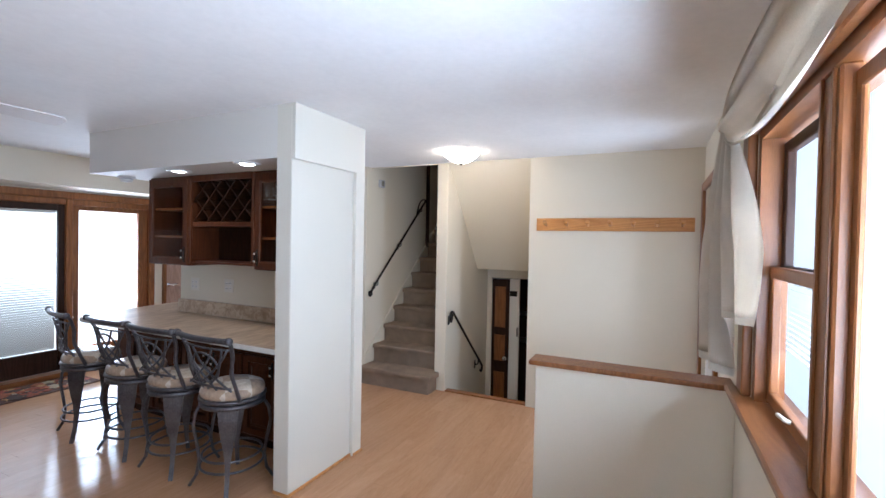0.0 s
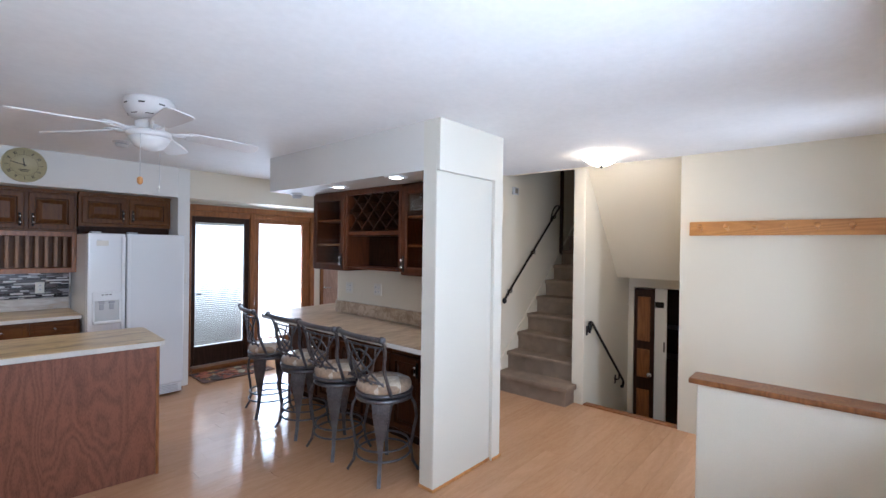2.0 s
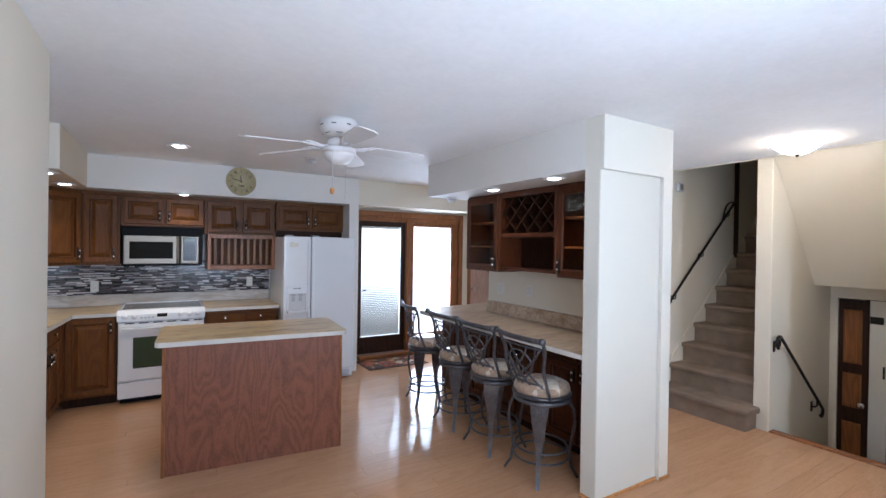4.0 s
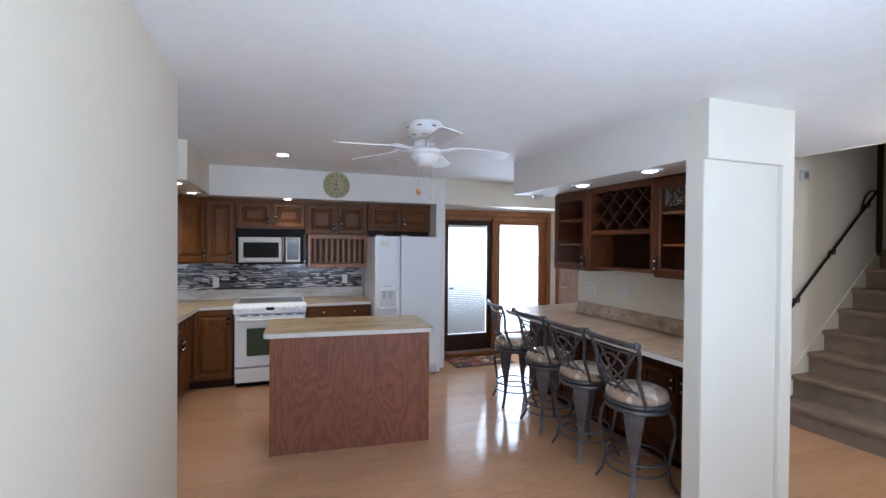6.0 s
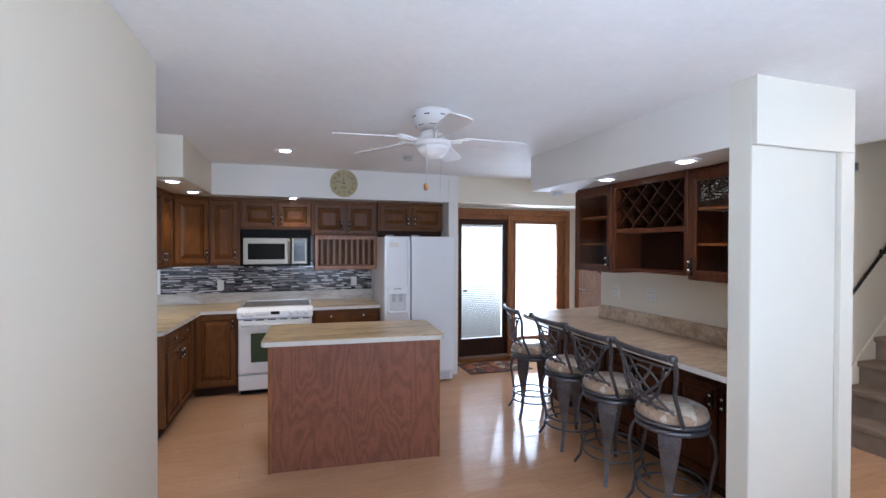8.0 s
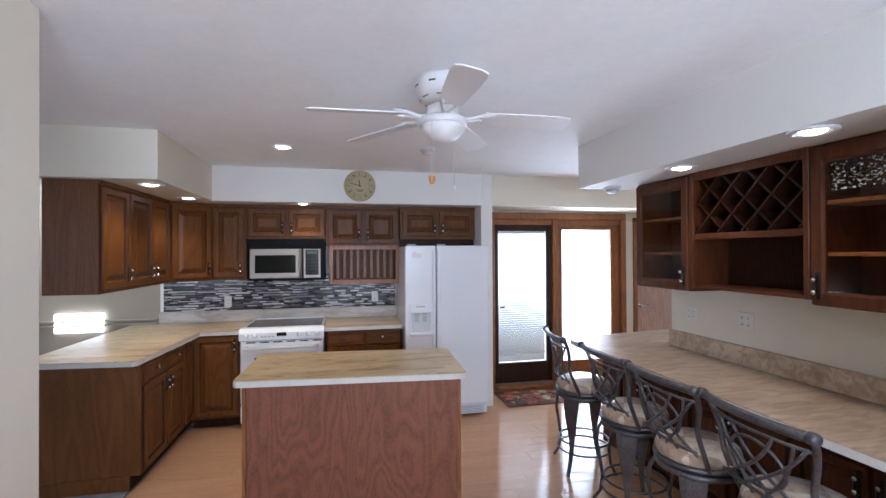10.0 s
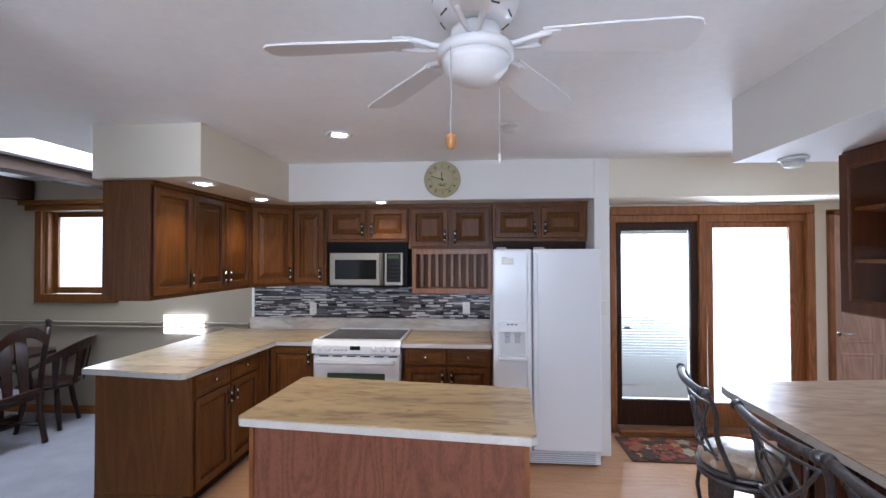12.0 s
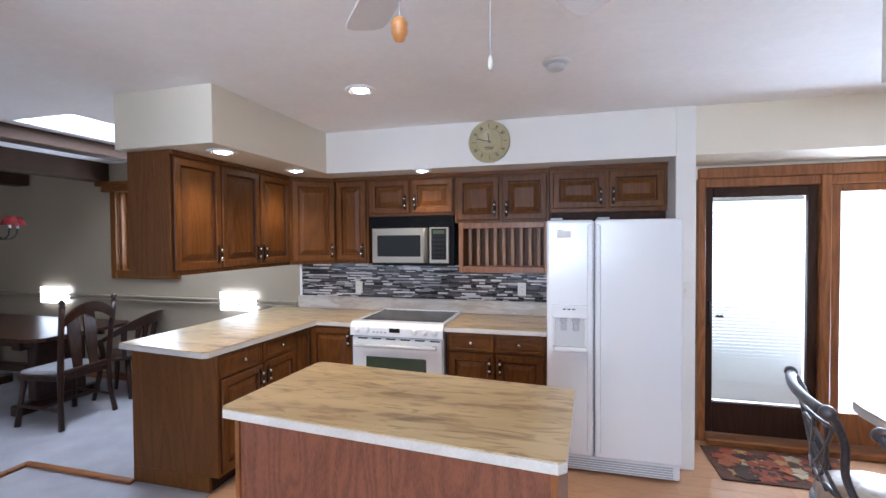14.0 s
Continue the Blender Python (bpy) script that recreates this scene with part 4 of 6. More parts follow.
part("display", box(0.102, 0.234, 6.384, 6.389, 1.425, 1.69, 0.003), BLACK_GLASS, cp, "black key pad")
for r_ in range(5):
    for q in range(3):
        part("key", box(0.114 + q * 0.038, 0.142 + q * 0.038, 6.3815, 6.384, 1.44 + r_ * 0.036, 1.458 + r_ * 0.036), KEY, cp)
part("screen", box(0.118, 0.218, 6.3815, 6.384, 1.645, 1.675), DIM_GLASS, cp)

# cooker
ck = thing("cooker", (-0.08, 6.35, 0), "white slide-in electric cooker with a black glass top", "cooker")
part("body", box(-0.458, 0.298, 6.04, 6.68, 0.05, 0.925, 0.003), APPL, ck)
part("kick", box(-0.44, 0.28, 6.08, 6.60, 0.0, 0.05), BLACK, ck)
part("glass_top", box(-0.435, 0.275, 6.075, 6.665, 0.926, 0.937, 0.003), BLACK_GLASS, ck, "black ceramic glass top")
part("top_rim", boxes((-0.463, -0.435, 6.03, 6.685, 0.925, 0.945), (0.275, 0.303, 6.03, 6.685, 0.925, 0.945), (-0.435, 0.275, 6.665, 6.685, 0.925, 0.945), bevel=0.005), APPL, ck)
bm = bmesh.new()
pf = [(6.075, 0.947), (6.02, 0.942), (5.985, 0.90), (5.985, 0.835), (6.04, 0.835), (6.04, 0.925), (6.075, 0.925)]
L_ = [bm.verts.new((-0.465, y, z)) for y, z in pf]
R_ = [bm.verts.new((0.305, y, z)) for y, z in pf]
for i in range(len(pf)):
    bm.faces.new((L_[i], L_[(i + 1) % 7], R_[(i + 1) % 7], R_[i]))
bm.faces.new(L_)
bm.faces.new(R_)
cpn = part("control_panel", bm, APPL, ck)
for x in (-0.40, -0.32, 0.08, 0.16, 0.24):
    bm = lathe([(0.026, 0.0), (0.026, -0.008), (0.02, -0.012), (0.018, -0.03), (0.010, -0.032)], (x, 5.992, 0.882), 14, "y")
    part("knob", bm, APPL, cpn, "white control knob", True)
part("display", box(-0.13, -0.04, 5.980, 5.986, 0.868, 0.902, 0.003), BLACK_GLASS, cpn)
for i in range(4):
    part("button", box(-0.27 + i * 0.032, -0.25 + i * 0.032, 5.981, 5.986, 0.86, 0.874), APPL_GREY, cpn)
od = part("oven_door", box(-0.455, 0.295, 5.995, 6.04, 0.235, 0.825, 0.01), APPL, ck)
part("window", box(-0.33, 0.17, 5.990, 5.996, 0.36, 0.67, 0.006), DIM_GLASS, od, "green tinted oven window")
bm = tube([(-0.42, 5.955, 0.765), (0.26, 5.955, 0.765)], 0.015)
part("handle", bm, APPL, od, "", True)
for x in (-0.415, 0.225):
    part("handle_mount", box(x, x + 0.03, 5.955, 6.0, 0.752, 0.778), APPL, od)
for i in range(6):
    part("vent_slot", box(-0.40 + i * 0.12, -0.32 + i * 0.12, 5.992, 5.998, 0.808, 0.818), INK, od)
part("storage_drawer", box(-0.455, 0.295, 6.0, 6.04, 0.06, 0.222, 0.008), APPL, ck)

# fridge
fr = thing("fridge", (1.5, 6.25, 0), "white side by side fridge with an ice dispenser", "fridge")
part("body", box(1.085, 1.925, 5.93, 6.66, 0.03, 1.715, 0.006), APPL, fr)
d1 = part("freezer_door", box(1.083, 1.385, 5.85, 5.925, 0.125, 1.722, 0.018, seg=3), APPL, fr)
d2 = part("fridge_door", box(1.395, 1.928, 5.85, 5.925, 0.125, 1.722, 0.018, seg=3), APPL, fr)
for dd, x in ((d1, 1.366), (d2, 1.414)):
    part("handle", box(x - 0.018, x + 0.018, 5.828, 5.852, 0.16, 1.69, 0.012, seg=2), APPL, dd, "full height white handle")
dp = part("dispenser", boxes((1.118, 1.350, 5.832, 5.8495, 1.062, 1.150), (1.118, 1.138, 5.832, 5.8495, 0.84, 1.0615), (1.330, 1.350, 5.832, 5.8495, 0.84, 1.0615), bevel=0.004), APPL, d1, "ice and water dispenser")
part("recess", box(1.1385, 1.3295, 5.846, 5.8495, 0.872, 1.0615), APPL_PALE, dp)
for x in (1.175, 1.255):
    part("spout", box(x - 0.006, x + 0.044, 5.834, 5.8455, 1.035, 1.0605, 0.004), APPL_GREY, dp)
    part("paddle", box(x, x + 0.038, 5.838, 5.8455, 0.975, 1.03, 0.004), APPL_GREY, dp)
part("tray", box(1.122, 1.346, 5.800, 5.8495, 0.838, 0.8715, 0.008), APPL, dp)
for i in range(3):
    part("label_mark", box(1.19 + i * 0.03, 1.21 + i * 0.03, 5.8305, 5.832, 1.118, 1.126), INK, dp)
part("badge", box(1.150, 1.245, 5.846, 5.8495, 1.60, 1.65, 0.002), OUTLET, d1, "small white badge")
part("badge_line", box(1.155, 1.19, 5.845, 5.846, 1.652, 1.657), APPL_GREY, d1)
kg = part("grille", box(1.09, 1.92, 5.875, 5.93, 0.02, 0.118, 0.004), APPL, fr)
for i in range(5):
    part("slot", box(1.13, 1.88, 5.871, 5.876, 0.032 + i * 0.016, 0.039 + i * 0.016), APPL_GREY, kg)
for x in (1.11, 1.41):
    part("hinge", box(x, x + 0.08, 5.86, 5.95, 1.722, 1.738, 0.004), APPL_GREY, fr)
sw = thing("wall_switch", (1.995, 6.085, 1.24), "ivory switch plate on the wall end", "switch")
part("plate", relief(0.072, 0.115, [(0, 0.004), (0.004, 0.007)]), OUTLET, sw, "", False, facing(1.96, 6.088, 1.18, 0))
part("toggle", box(1.991, 2.001, 6.07, 6.082, 1.225, 1.25, 0.002), OUTLET, sw)

# island
isl = thing("island", (0.55, 4.5, 0), "kitchen island with a reddish oak back panel", "island")
part("body", slab([(-0.052, 4.222), (1.170, 4.108), (1.212, 4.68), (-0.018, 4.80)], 0.0, 0.91), RED_OAK, isl)
part("back_panel", slab([(-0.058, 4.202), (1.174, 4.088), (1.176, 4.106), (-0.056, 4.220)], 0.0, 0.91), RED_OAK, isl)
for x, y in ((-0.062, 4.193), (1.158, 4.080)):
    part("corner_strip", slab([(x, y), (x + 0.02, y - 0.002), (x + 0.024, y + 0.034), (x + 0.004, y + 0.036)], 0, 0.91), TRIM, isl, "golden brown corner strip")
ob = [(-0.085, 4.155), (1.180, 4.040), (1.205, 4.062), (1.242, 4.69), (1.218, 4.718), (-0.045, 4.845), (-0.070, 4.822), (-0.105, 4.180)]
worktop("island_worktop", ob, "streaked cream laminate worktop on the island", 0.95)

# ---- bar ----
def bar_unit(y0, y1, label):
    cb = thing("bar_base_cabinet", (2.85, (y0 + y1) / 2, 0), label, "cabinet", "bar base cabinets")
    # bar fronts take the oak darkened for their weak light
    part("body", box(2.72, 2.97, y0, y1, 0.08, 0.885, 0.002), BAR_OAK_SHADED, cb)
    # near-black colour gives the shade below the bar doors
    part("toe_kick", box(2.76, 2.97, y0, y1, 0, 0.08), OAK_SHADE, cb)
    w = (y1 - y0) / 2
    for i in range(2):
        y = y1 - i * w - 0.012
        drawer(cb, 2.72, y, 0.735, w - 0.024, 0.14, -90, BAR_OAK_SHADED)
        cabinet_door(cb, 2.72, y, 0.10, w - 0.024, 0.62, -90, 1 if i == 0 else -1, 1, BAR_OAK_SHADED)


for i in range(3):
    bar_unit(2.61 + i * 0.74, 2.61 + i * 0.74 + 0.735, "stained oak cabinet under the bar, coloured dark for shade")
c = thing("bar_end_cabinet", (3.1, 4.93, 0), "stained oak cabinet at the end of the bar", "cabinet", "bar base cabinets")
part("body", box(2.72, 3.60, 4.85, 5.05, 0.0, 0.885, 0.002), BAR_OAK_SHADED, c)
worktop("bar_worktop", [(2.32, 2.612), (2.32, 4.82), (2.335, 4.90), (2.385, 4.965), (2.46, 4.995), (3.66, 5.15), (3.66, 4.53), (3.07, 4.53), (3.07, 4.512), (2.968, 4.512), (2.968, 2.612)], "long streaked cream laminate bar top", TOP + 0.005, 0.04, COUNTER_Y)
up = thing("bar_upstand", (2.96, 3.5, 0.93), "low streaked laminate upstand along the bar", "upstand")
part("strip", box(2.947, 2.9745, 2.612, 4.50, TOP + 0.0065, 1.055, 0.003), COUNTER_Y, up)


def open_case(x0, x1, y0, y1, z0, z1, bm=None, t=0.018):
    return boxes((x0, x1, y0, y0 + t, z0, z1), (x0, x1, y1 - t, y1, z0, z1), (x0, x1, y0 + t, y1 - t, z0, z0 + t), (x0, x1, y0 + t, y1 - t, z1 - t, z1), (x1 - 0.008, x1, y0 + t, y1 - t, z0 + t, z1 - t))


def glazed_frame(x0, x1, ya, yb, z0, z1, side, foot, head):
    """One mitred frame with a small moulding towards the glass."""
    bm = bmesh.new()
    loops = []
    for f, x in ((0, x1), (0, x0 + 0.004), (0.06, x0), (0.80, x0), (0.88, x0 + 0.006), (1, x0 + 0.008), (1, x1)):
        a, b, c, d = ya + side * f, yb - side * f, z0 + foot * f, z1 - head * f
        loops.append([bm.verts.new((x, y, z)) for y, z in ((a, c), (b, c), (b, d), (a, d))])
    for A, B in zip(loops, loops[1:] + loops[:1]):
        for i in range(4):
            bm.faces.new((A[i], A[(i + 1) % 4], B[(i + 1) % 4], B[i]))
    return bm


def glass_cabinet(y0, y1, side, label):
    cb = thing("glass_cabinet", (2.82, (y0 + y1) / 2, UZ0), label, "wall cabinet", "bar wall cabinets")
    part("case", open_case(2.69, 2.972, y0, y1, UZ0 + 0.01, UZ1), BAR_OAK_SHADED, cb)
    for z in (1.63, 1.87):
        # shelves look lit through their lighter wood colour alone
        part("shelf", box(2.71, 2.962, y0 + 0.02, y1 - 0.02, z, z + 0.018), TRIM, cb, "oak shelf in lighter wood, its lit look put into the colour")
    w, h = y1 - y0 - 0.01, UZ1 - UZ0 - 0.03
    ya, yb = y0 + 0.005, y1 - 0.005
    z0, z1 = UZ0 + 0.015, UZ0 + 0.015 + h
    d = part("door", glazed_frame(2.668, 2.689, ya, yb, z0, z1, 0.062, 0.065, 0.075), BAR_OAK_SHADED, cb)
    part("pane", box(2.676, 2.680, ya + 0.06, yb - 0.06, z0 + 0.06, z1 - 0.07), CAB_GLASS, d, "clear glass")
    pull(facing(2.688, yb, z0, -90), d, w, h, side, -1)
    return cb


glass_cabinet(3.975, 4.50, 1, "oak bar cabinet with a glass door and shelves")
g = glass_cabinet(2.612, 3.20, -1, "oak bar cabinet with a glass door etched with leaves")
bm = bmesh.new()
rr = random.Random(9)
for i in range(260):
    y, z = 2.70 + rr.random() * 0.40, 1.93 + abs(rr.gauss(0.05, 0.045))
    a = rr.random() * 6.28
    s = 0.0035 + rr.random() * 0.005
    q = [bm.verts.new((2.6745, y + s * math.cos(a + k), min(z, 2.05) + s * 0.6 * math.sin(a + k))) for k in (0, 2.6, 3.14, 5.7)]
    bm.faces.new(q)
part("etched_leaves", bm, OUTLET, g, "pale etched leaf pattern on the glass")

wk = thing("wine_rack", (2.82, 3.59, 1.41), "oak wine rack coloured dark for shade, with a diamond lattice over an open shelf", "wine rack")
part("case", open_case(2.69, 2.972, 3.205, 3.97, 1.42, UZ1), BAR_OAK_SHADED, wk)
# lining darkened in colour to read as the rack's shaded depth
part("lining", box(2.955, 2.962, 3.224, 3.952, 1.44, 2.13), OAK_SHADE, wk)
part("shelf", box(2.69, 2.955, 3.224, 3.952, 1.728, 1.765, 0.003), BAR_OAK_SHADED, wk)
part("stile", boxes((2.672, 2.69, 3.205, 3.235, 1.42, UZ1), (2.672, 2.69, 3.935, 3.97, 1.42, UZ1), (2.672, 2.69, 3.235, 3.935, 2.10, UZ1), bevel=0.003), BAR_OAK_SHADED, wk)
zb, zt = 1.768, 2.10
for sgn in (-1, 1):
    for k in range(-3, 7):
        c0 = 3.235 + k * 0.165
        pts = []
        for f in (0.0, 1.0):
            y = c0 + f * (zt - zb)
            pts.append((y, zb + f * (zt - zb)))
        (ya, za), (yb, zb2) = pts
        if ya < 3.235:
            za, ya = za + (3.235 - ya), 3.235
        if yb > 3.935:
            zb2, yb = zb2 - (yb - 3.935), 3.935
        if yb - ya < 0.03:
            continue
        if sgn < 0:
            ya, yb = 7.17 - ya, 7.17 - yb
        dy, dz = yb - ya, zb2 - za
        L = math.hypot(dy, dz)
        m = Matrix.Translation((2.80 + 0.004 * sgn, (ya + yb) / 2, (za + zb2) / 2)) @ Matrix.Rotation(math.atan2(dz, dy), 4, "X")
        # slats share the lining's shade-dark colour
        part("lattice_slat", box(-0.10, 0.13, -L / 2, L / 2, -0.006, 0.006), OAK_SHADE, wk, "", False, m)


# bar stools
def bar_stool(at, rz, label):
    st = thing("bar_stool", (0, 0, 0), label, "bar stool", "stools at the bar")
    part("seat", lathe([(0.005, 0.60), (0.17, 0.60), (0.196, 0.612), (0.202, 0.635), (0.192, 0.662), (0.15, 0.682), (0.07, 0.690), (0.004, 0.691)], (0, 0, 0), 32), CUSHION, st, "shiny cream and brown brocade seat", True)
    part("seat_ring", lathe([(0.16, 0.585), (0.205, 0.586), (0.210, 0.592), (0.210, 0.604), (0.19, 0.608), (0.16, 0.602)], (0, 0, 0), 32), PEWTER, st, "", True)
    part("base_ring", lathe([(0.15, 0.545), (0.200, 0.546), (0.204, 0.552), (0.204, 0.570), (0.19, 0.576), (0.15, 0.572)], (0, 0, 0), 32), PEWTER, st, "", True)
    part("swivel", lathe([(0.09, 0.545), (0.14, 0.55), (0.14, 0.585), (0.05, 0.59)], (0, 0, 0), 16), BLACK, st, "", True)
    for k in range(4):
        a = radians(45 + 90 * k)
        c, s = math.cos(a), math.sin(a)
        if k in (0, 2):
            bm = bmesh.new()
            n = Vector((-s, c, 0))
            rows = []
            for (r, z), w in zip([(0.185, 0.56), (0.192, 0.48), (0.190, 0.38), (0.182, 0.28), (0.185, 0.20), (0.205, 0.10), (0.245, 0.0)], (0.062, 0.056, 0.042, 0.025, 0.016, 0.013, 0.013)):
                p = Vector((r * c, r * s, z))
                o2 = Vector((c, s, 0)) * 0.007
                rows.append([bm.verts.new(q) for q in (p - n * w + o2, p + n * w + o2, p + n * w - o2, p - n * w - o2)])
            for A, B in zip(rows, rows[1:]):
                for i in range(4):
                    bm.faces.new((A[i], A[(i + 1) % 4], B[(i + 1) % 4], B[i]))
            bm.faces.new(rows[0])
            bm.faces.new(rows[-1])
            part("leg", bm, PEWTER, st, "tapered flat metal leg")
        else:
            part("leg", tube([(r * c, r * s, z) for r, z, *_ in [(p[0], p[1]) for p in [(0.185, 0.56), (0.225, 0.49), (0.238, 0.40), (0.215, 0.28), (0.200, 0.18), (0.215, 0.08), (0.258, 0.010)]]], 0.011), PEWTER, st, "", True)
    for z, r in ((0.215, 0.185), (0.150, 0.195)):
        part("foot_ring", tube([(r * math.cos(j * math.pi / 16), r * math.sin(j * math.pi / 16), z) for j in range(32)], 0.008, None, 6, True), PEWTER, st, "", True)
    # upright back on the -x side
    for s in (-1, 1):
        bm = tube(curve_pts([(-0.085, s * 0.182, 0.60), (-0.130, s * 0.200, 0.70), (-0.165, s * 0.205, 0.80), (-0.172, s * 0.222, 0.90), (-0.200, s * 0.243, 0.985), (-0.232, s * 0.250, 1.022)], 20), 0.0125)
        part("back_post", bm, PEWTER, st, "", True)
        bm = lathe([(0.004, -0.020), (0.021, -0.016), (0.024, -0.004), (0.024, 0.010), (0.018, 0.020), (0.004, 0.024)], (0, 0, 0), 14, "y")
        part("finial", bm, PEWTER, st, "rounded scroll end", True, Matrix.Translation((-0.226, s * 0.256, 1.018)))
    bow = lambda y, z: (-0.150 - 0.19 * max(0, z - 0.76) - 0.045 * (1 - (y / 0.25) ** 2), y, z)
    part("top_rail", tube([(-0.224 - 0.035 * (1 - (k / 6 - 1) ** 2), -0.25 + 0.5 * k / 12, 1.015) for k in range(13)], 0.0185), PEWTER, st, "", True)
    part("upper_rod", tube([bow(-0.225 + 0.45 * k / 10, 0.955) for k in range(11)], 0.0065, None, 6), PEWTER, st, "", True)
    for ya, yb, d in ((-0.205, 0.10, 0.05), (0.205, -0.10, 0.05), (-0.10, 0.215, 0.04), (0.10, -0.215, 0.04), (-0.02, -0.17, 0.03), (0.02, 0.17, 0.03)):
        pts = [bow(ya + (yb - ya) * t + d * math.sin(math.pi * t) * (1 if yb > ya else -1), 0.69 + 0.27 * t) for t in [i / 9 for i in range(10)]]
        part("back_rod", tube(pts, 0.0072, None, 6), PEWTER, st, "", True)
    part("back_hoop", tube([bow(0.125 * math.cos(a), 0.825 + 0.095 * math.sin(a)) for a in [j * math.pi / 12 for j in range(24)]], 0.0065, None, 6, True), PEWTER, st, "", True)
    part("lower_rail", tube([bow(-0.20 + 0.40 * k / 6, 0.705) for k in range(7)], 0.008, None, 6), PEWTER, st, "", True)
    st.matrix_basis = pose(*at, 0, 0, rz)
    return st


s0 = bar_stool((2.29, 2.95, 0), -3, "pewter metal bar stool with a cream brocade swivel seat")
for y, x, rz in ((3.49, 2.29, -2), (4.02, 2.30, -3), (4.66, 2.31, -12)):
    copy_thing(s0, pose(x, y, 0, 0, 0, rz))

# ---- things on walls and ceilings ----
def down_light(x, y, z, power, r=0.075):
    ob = thing("down_light", (x, y, z), "white recessed ceiling light, switched on", "ceiling light", "recessed lights")
    part("trim_ring", lathe([(r * 0.64, -0.002), (r * 1.20, -0.001), (r * 1.22, -0.006), (r * 1.0, -0.014), (r * 0.90, -0.012), (r * 0.66, -0.004)], (x, y, z), 28), FAN_WHITE, ob, "", True)
    part("lens", lathe([(0.001, -0.003), (r * 0.66, -0.003), (r * 0.62, -0.010), (r * 0.35, -0.017), (0.001, -0.019)], (x, y, z), 24), LAMP_ON, ob, "glowing lens", True)
    bulb("down_light_lamp", (x, y, z - 0.045), power, (1.0, 0.80, 0.56), 0.05, 125)
    return ob


down_light(0.035, 5.17, H, 30)
down_light(-0.845, 5.05, SOF, 9)
down_light(-0.85, 5.85, SOF, 10)
down_light(0.10, 6.15, SOF, 9, 0.065)
down_light(2.40, 2.97, SOF, 6)
down_light(2.46, 3.78, SOF, 6)

for x, y, z, lab in ((1.16, 5.05, H, "white round smoke alarm on the kitchen ceiling"), (2.55, 4.62, SOF, "white round smoke alarm under the bar soffit")):
    sm = thing("smoke_alarm", (x, y, z), lab, "smoke alarm")
    part("base", lathe([(0.001, -0.001), (0.066, -0.001), (0.066, -0.010), (0.050, -0.014), (0.001, -0.014)], (x, y, z), 28), FAN_WHITE, sm, "", True)
    part("cover", lathe([(0.047, -0.014), (0.048, -0.030), (0.040, -0.044), (0.024, -0.048), (0.001, -0.048)], (x, y, z), 28), APPL_PALE, sm, "", True)
    part("grille", lathe([(0.0475, -0.019), (0.0495, -0.020), (0.0495, -0.026), (0.0475, -0.027)], (x, y, z), 28), APPL_GREY, sm)

dome = thing("dome_light", (4.10, 2.10, H), "glowing alabaster dome light on the hall ceiling", "ceiling light")
part("plate", lathe([(0.001, -0.001), (0.13, -0.001), (0.135, -0.012), (0.10, -0.022), (0.001, -0.022)], (4.10, 2.10, H), 32), BRONZE, dome, "", True)
part("bowl", lathe([(0.165, -0.018), (0.158, -0.035), (0.125, -0.060), (0.090, -0.085), (0.055, -0.100), (0.001, -0.103)], (4.10, 2.10, H), 32), DOME_ON, dome, "glowing alabaster bowl", True)
part("finial", lathe([(0.018, -0.102), (0.016, -0.110), (0.008, -0.116), (0.010, -0.122), (0.001, -0.128)], (4.10, 2.10, H), 14), BRONZE, dome, "", True)

# ceiling fan
FX, FY = 0.970, 3.60
fan = thing("ceiling_fan", (FX, FY, H), "white five blade ceiling fan with a glass bowl light", "ceiling fan")
part("housing", lathe([(0.001, -0.001), (0.125, -0.001), (0.132, -0.02), (0.132, -0.06), (0.115, -0.095), (0.085, -0.115), (0.001, -0.118)], (FX, FY, H), 32), FAN_WHITE, fan, "", True)
for k in range(8):
    a = radians(45 * k + 12)
    part("vent_slot", box(-0.016, 0.016, -0.0015, 0.0015, -0.004, 0.004), INK, fan, "dark vent slot", False,
         pose(FX + 0.131 * math.cos(a), FY + 0.131 * math.sin(a), H - 0.045, 0, 0, math.degrees(a) + 90))
    part("vent_slot", box(-0.020, 0.020, -0.0015, 0.0015, -0.005, 0.005), INK, fan, "dark vent slot", False,
         pose(FX + 0.107 * math.cos(a + 0.3), FY + 0.107 * math.sin(a + 0.3), H - 0.098, 0, 0, math.degrees(a + 0.3) + 90))
part("hub", lathe([(0.04, -0.115), (0.075, -0.135), (0.078, -0.178), (0.05, -0.186), (0.045, -0.19)], (FX, FY, H), 24), FAN_WHITE, fan, "", True)
part("light_collar", lathe([(0.045, -0.185), (0.112, -0.192), (0.118, -0.205), (0.118, -0.222), (0.105, -0.228)], (FX, FY, H), 32), FAN_WHITE, fan, "", True)
part("glass_bowl", lathe([(0.108, -0.225), (0.100, -0.250), (0.075, -0.282), (0.040, -0.300), (0.001, -0.306)], (FX, FY, H), 32), FROST, fan, "milk glass bowl", True)
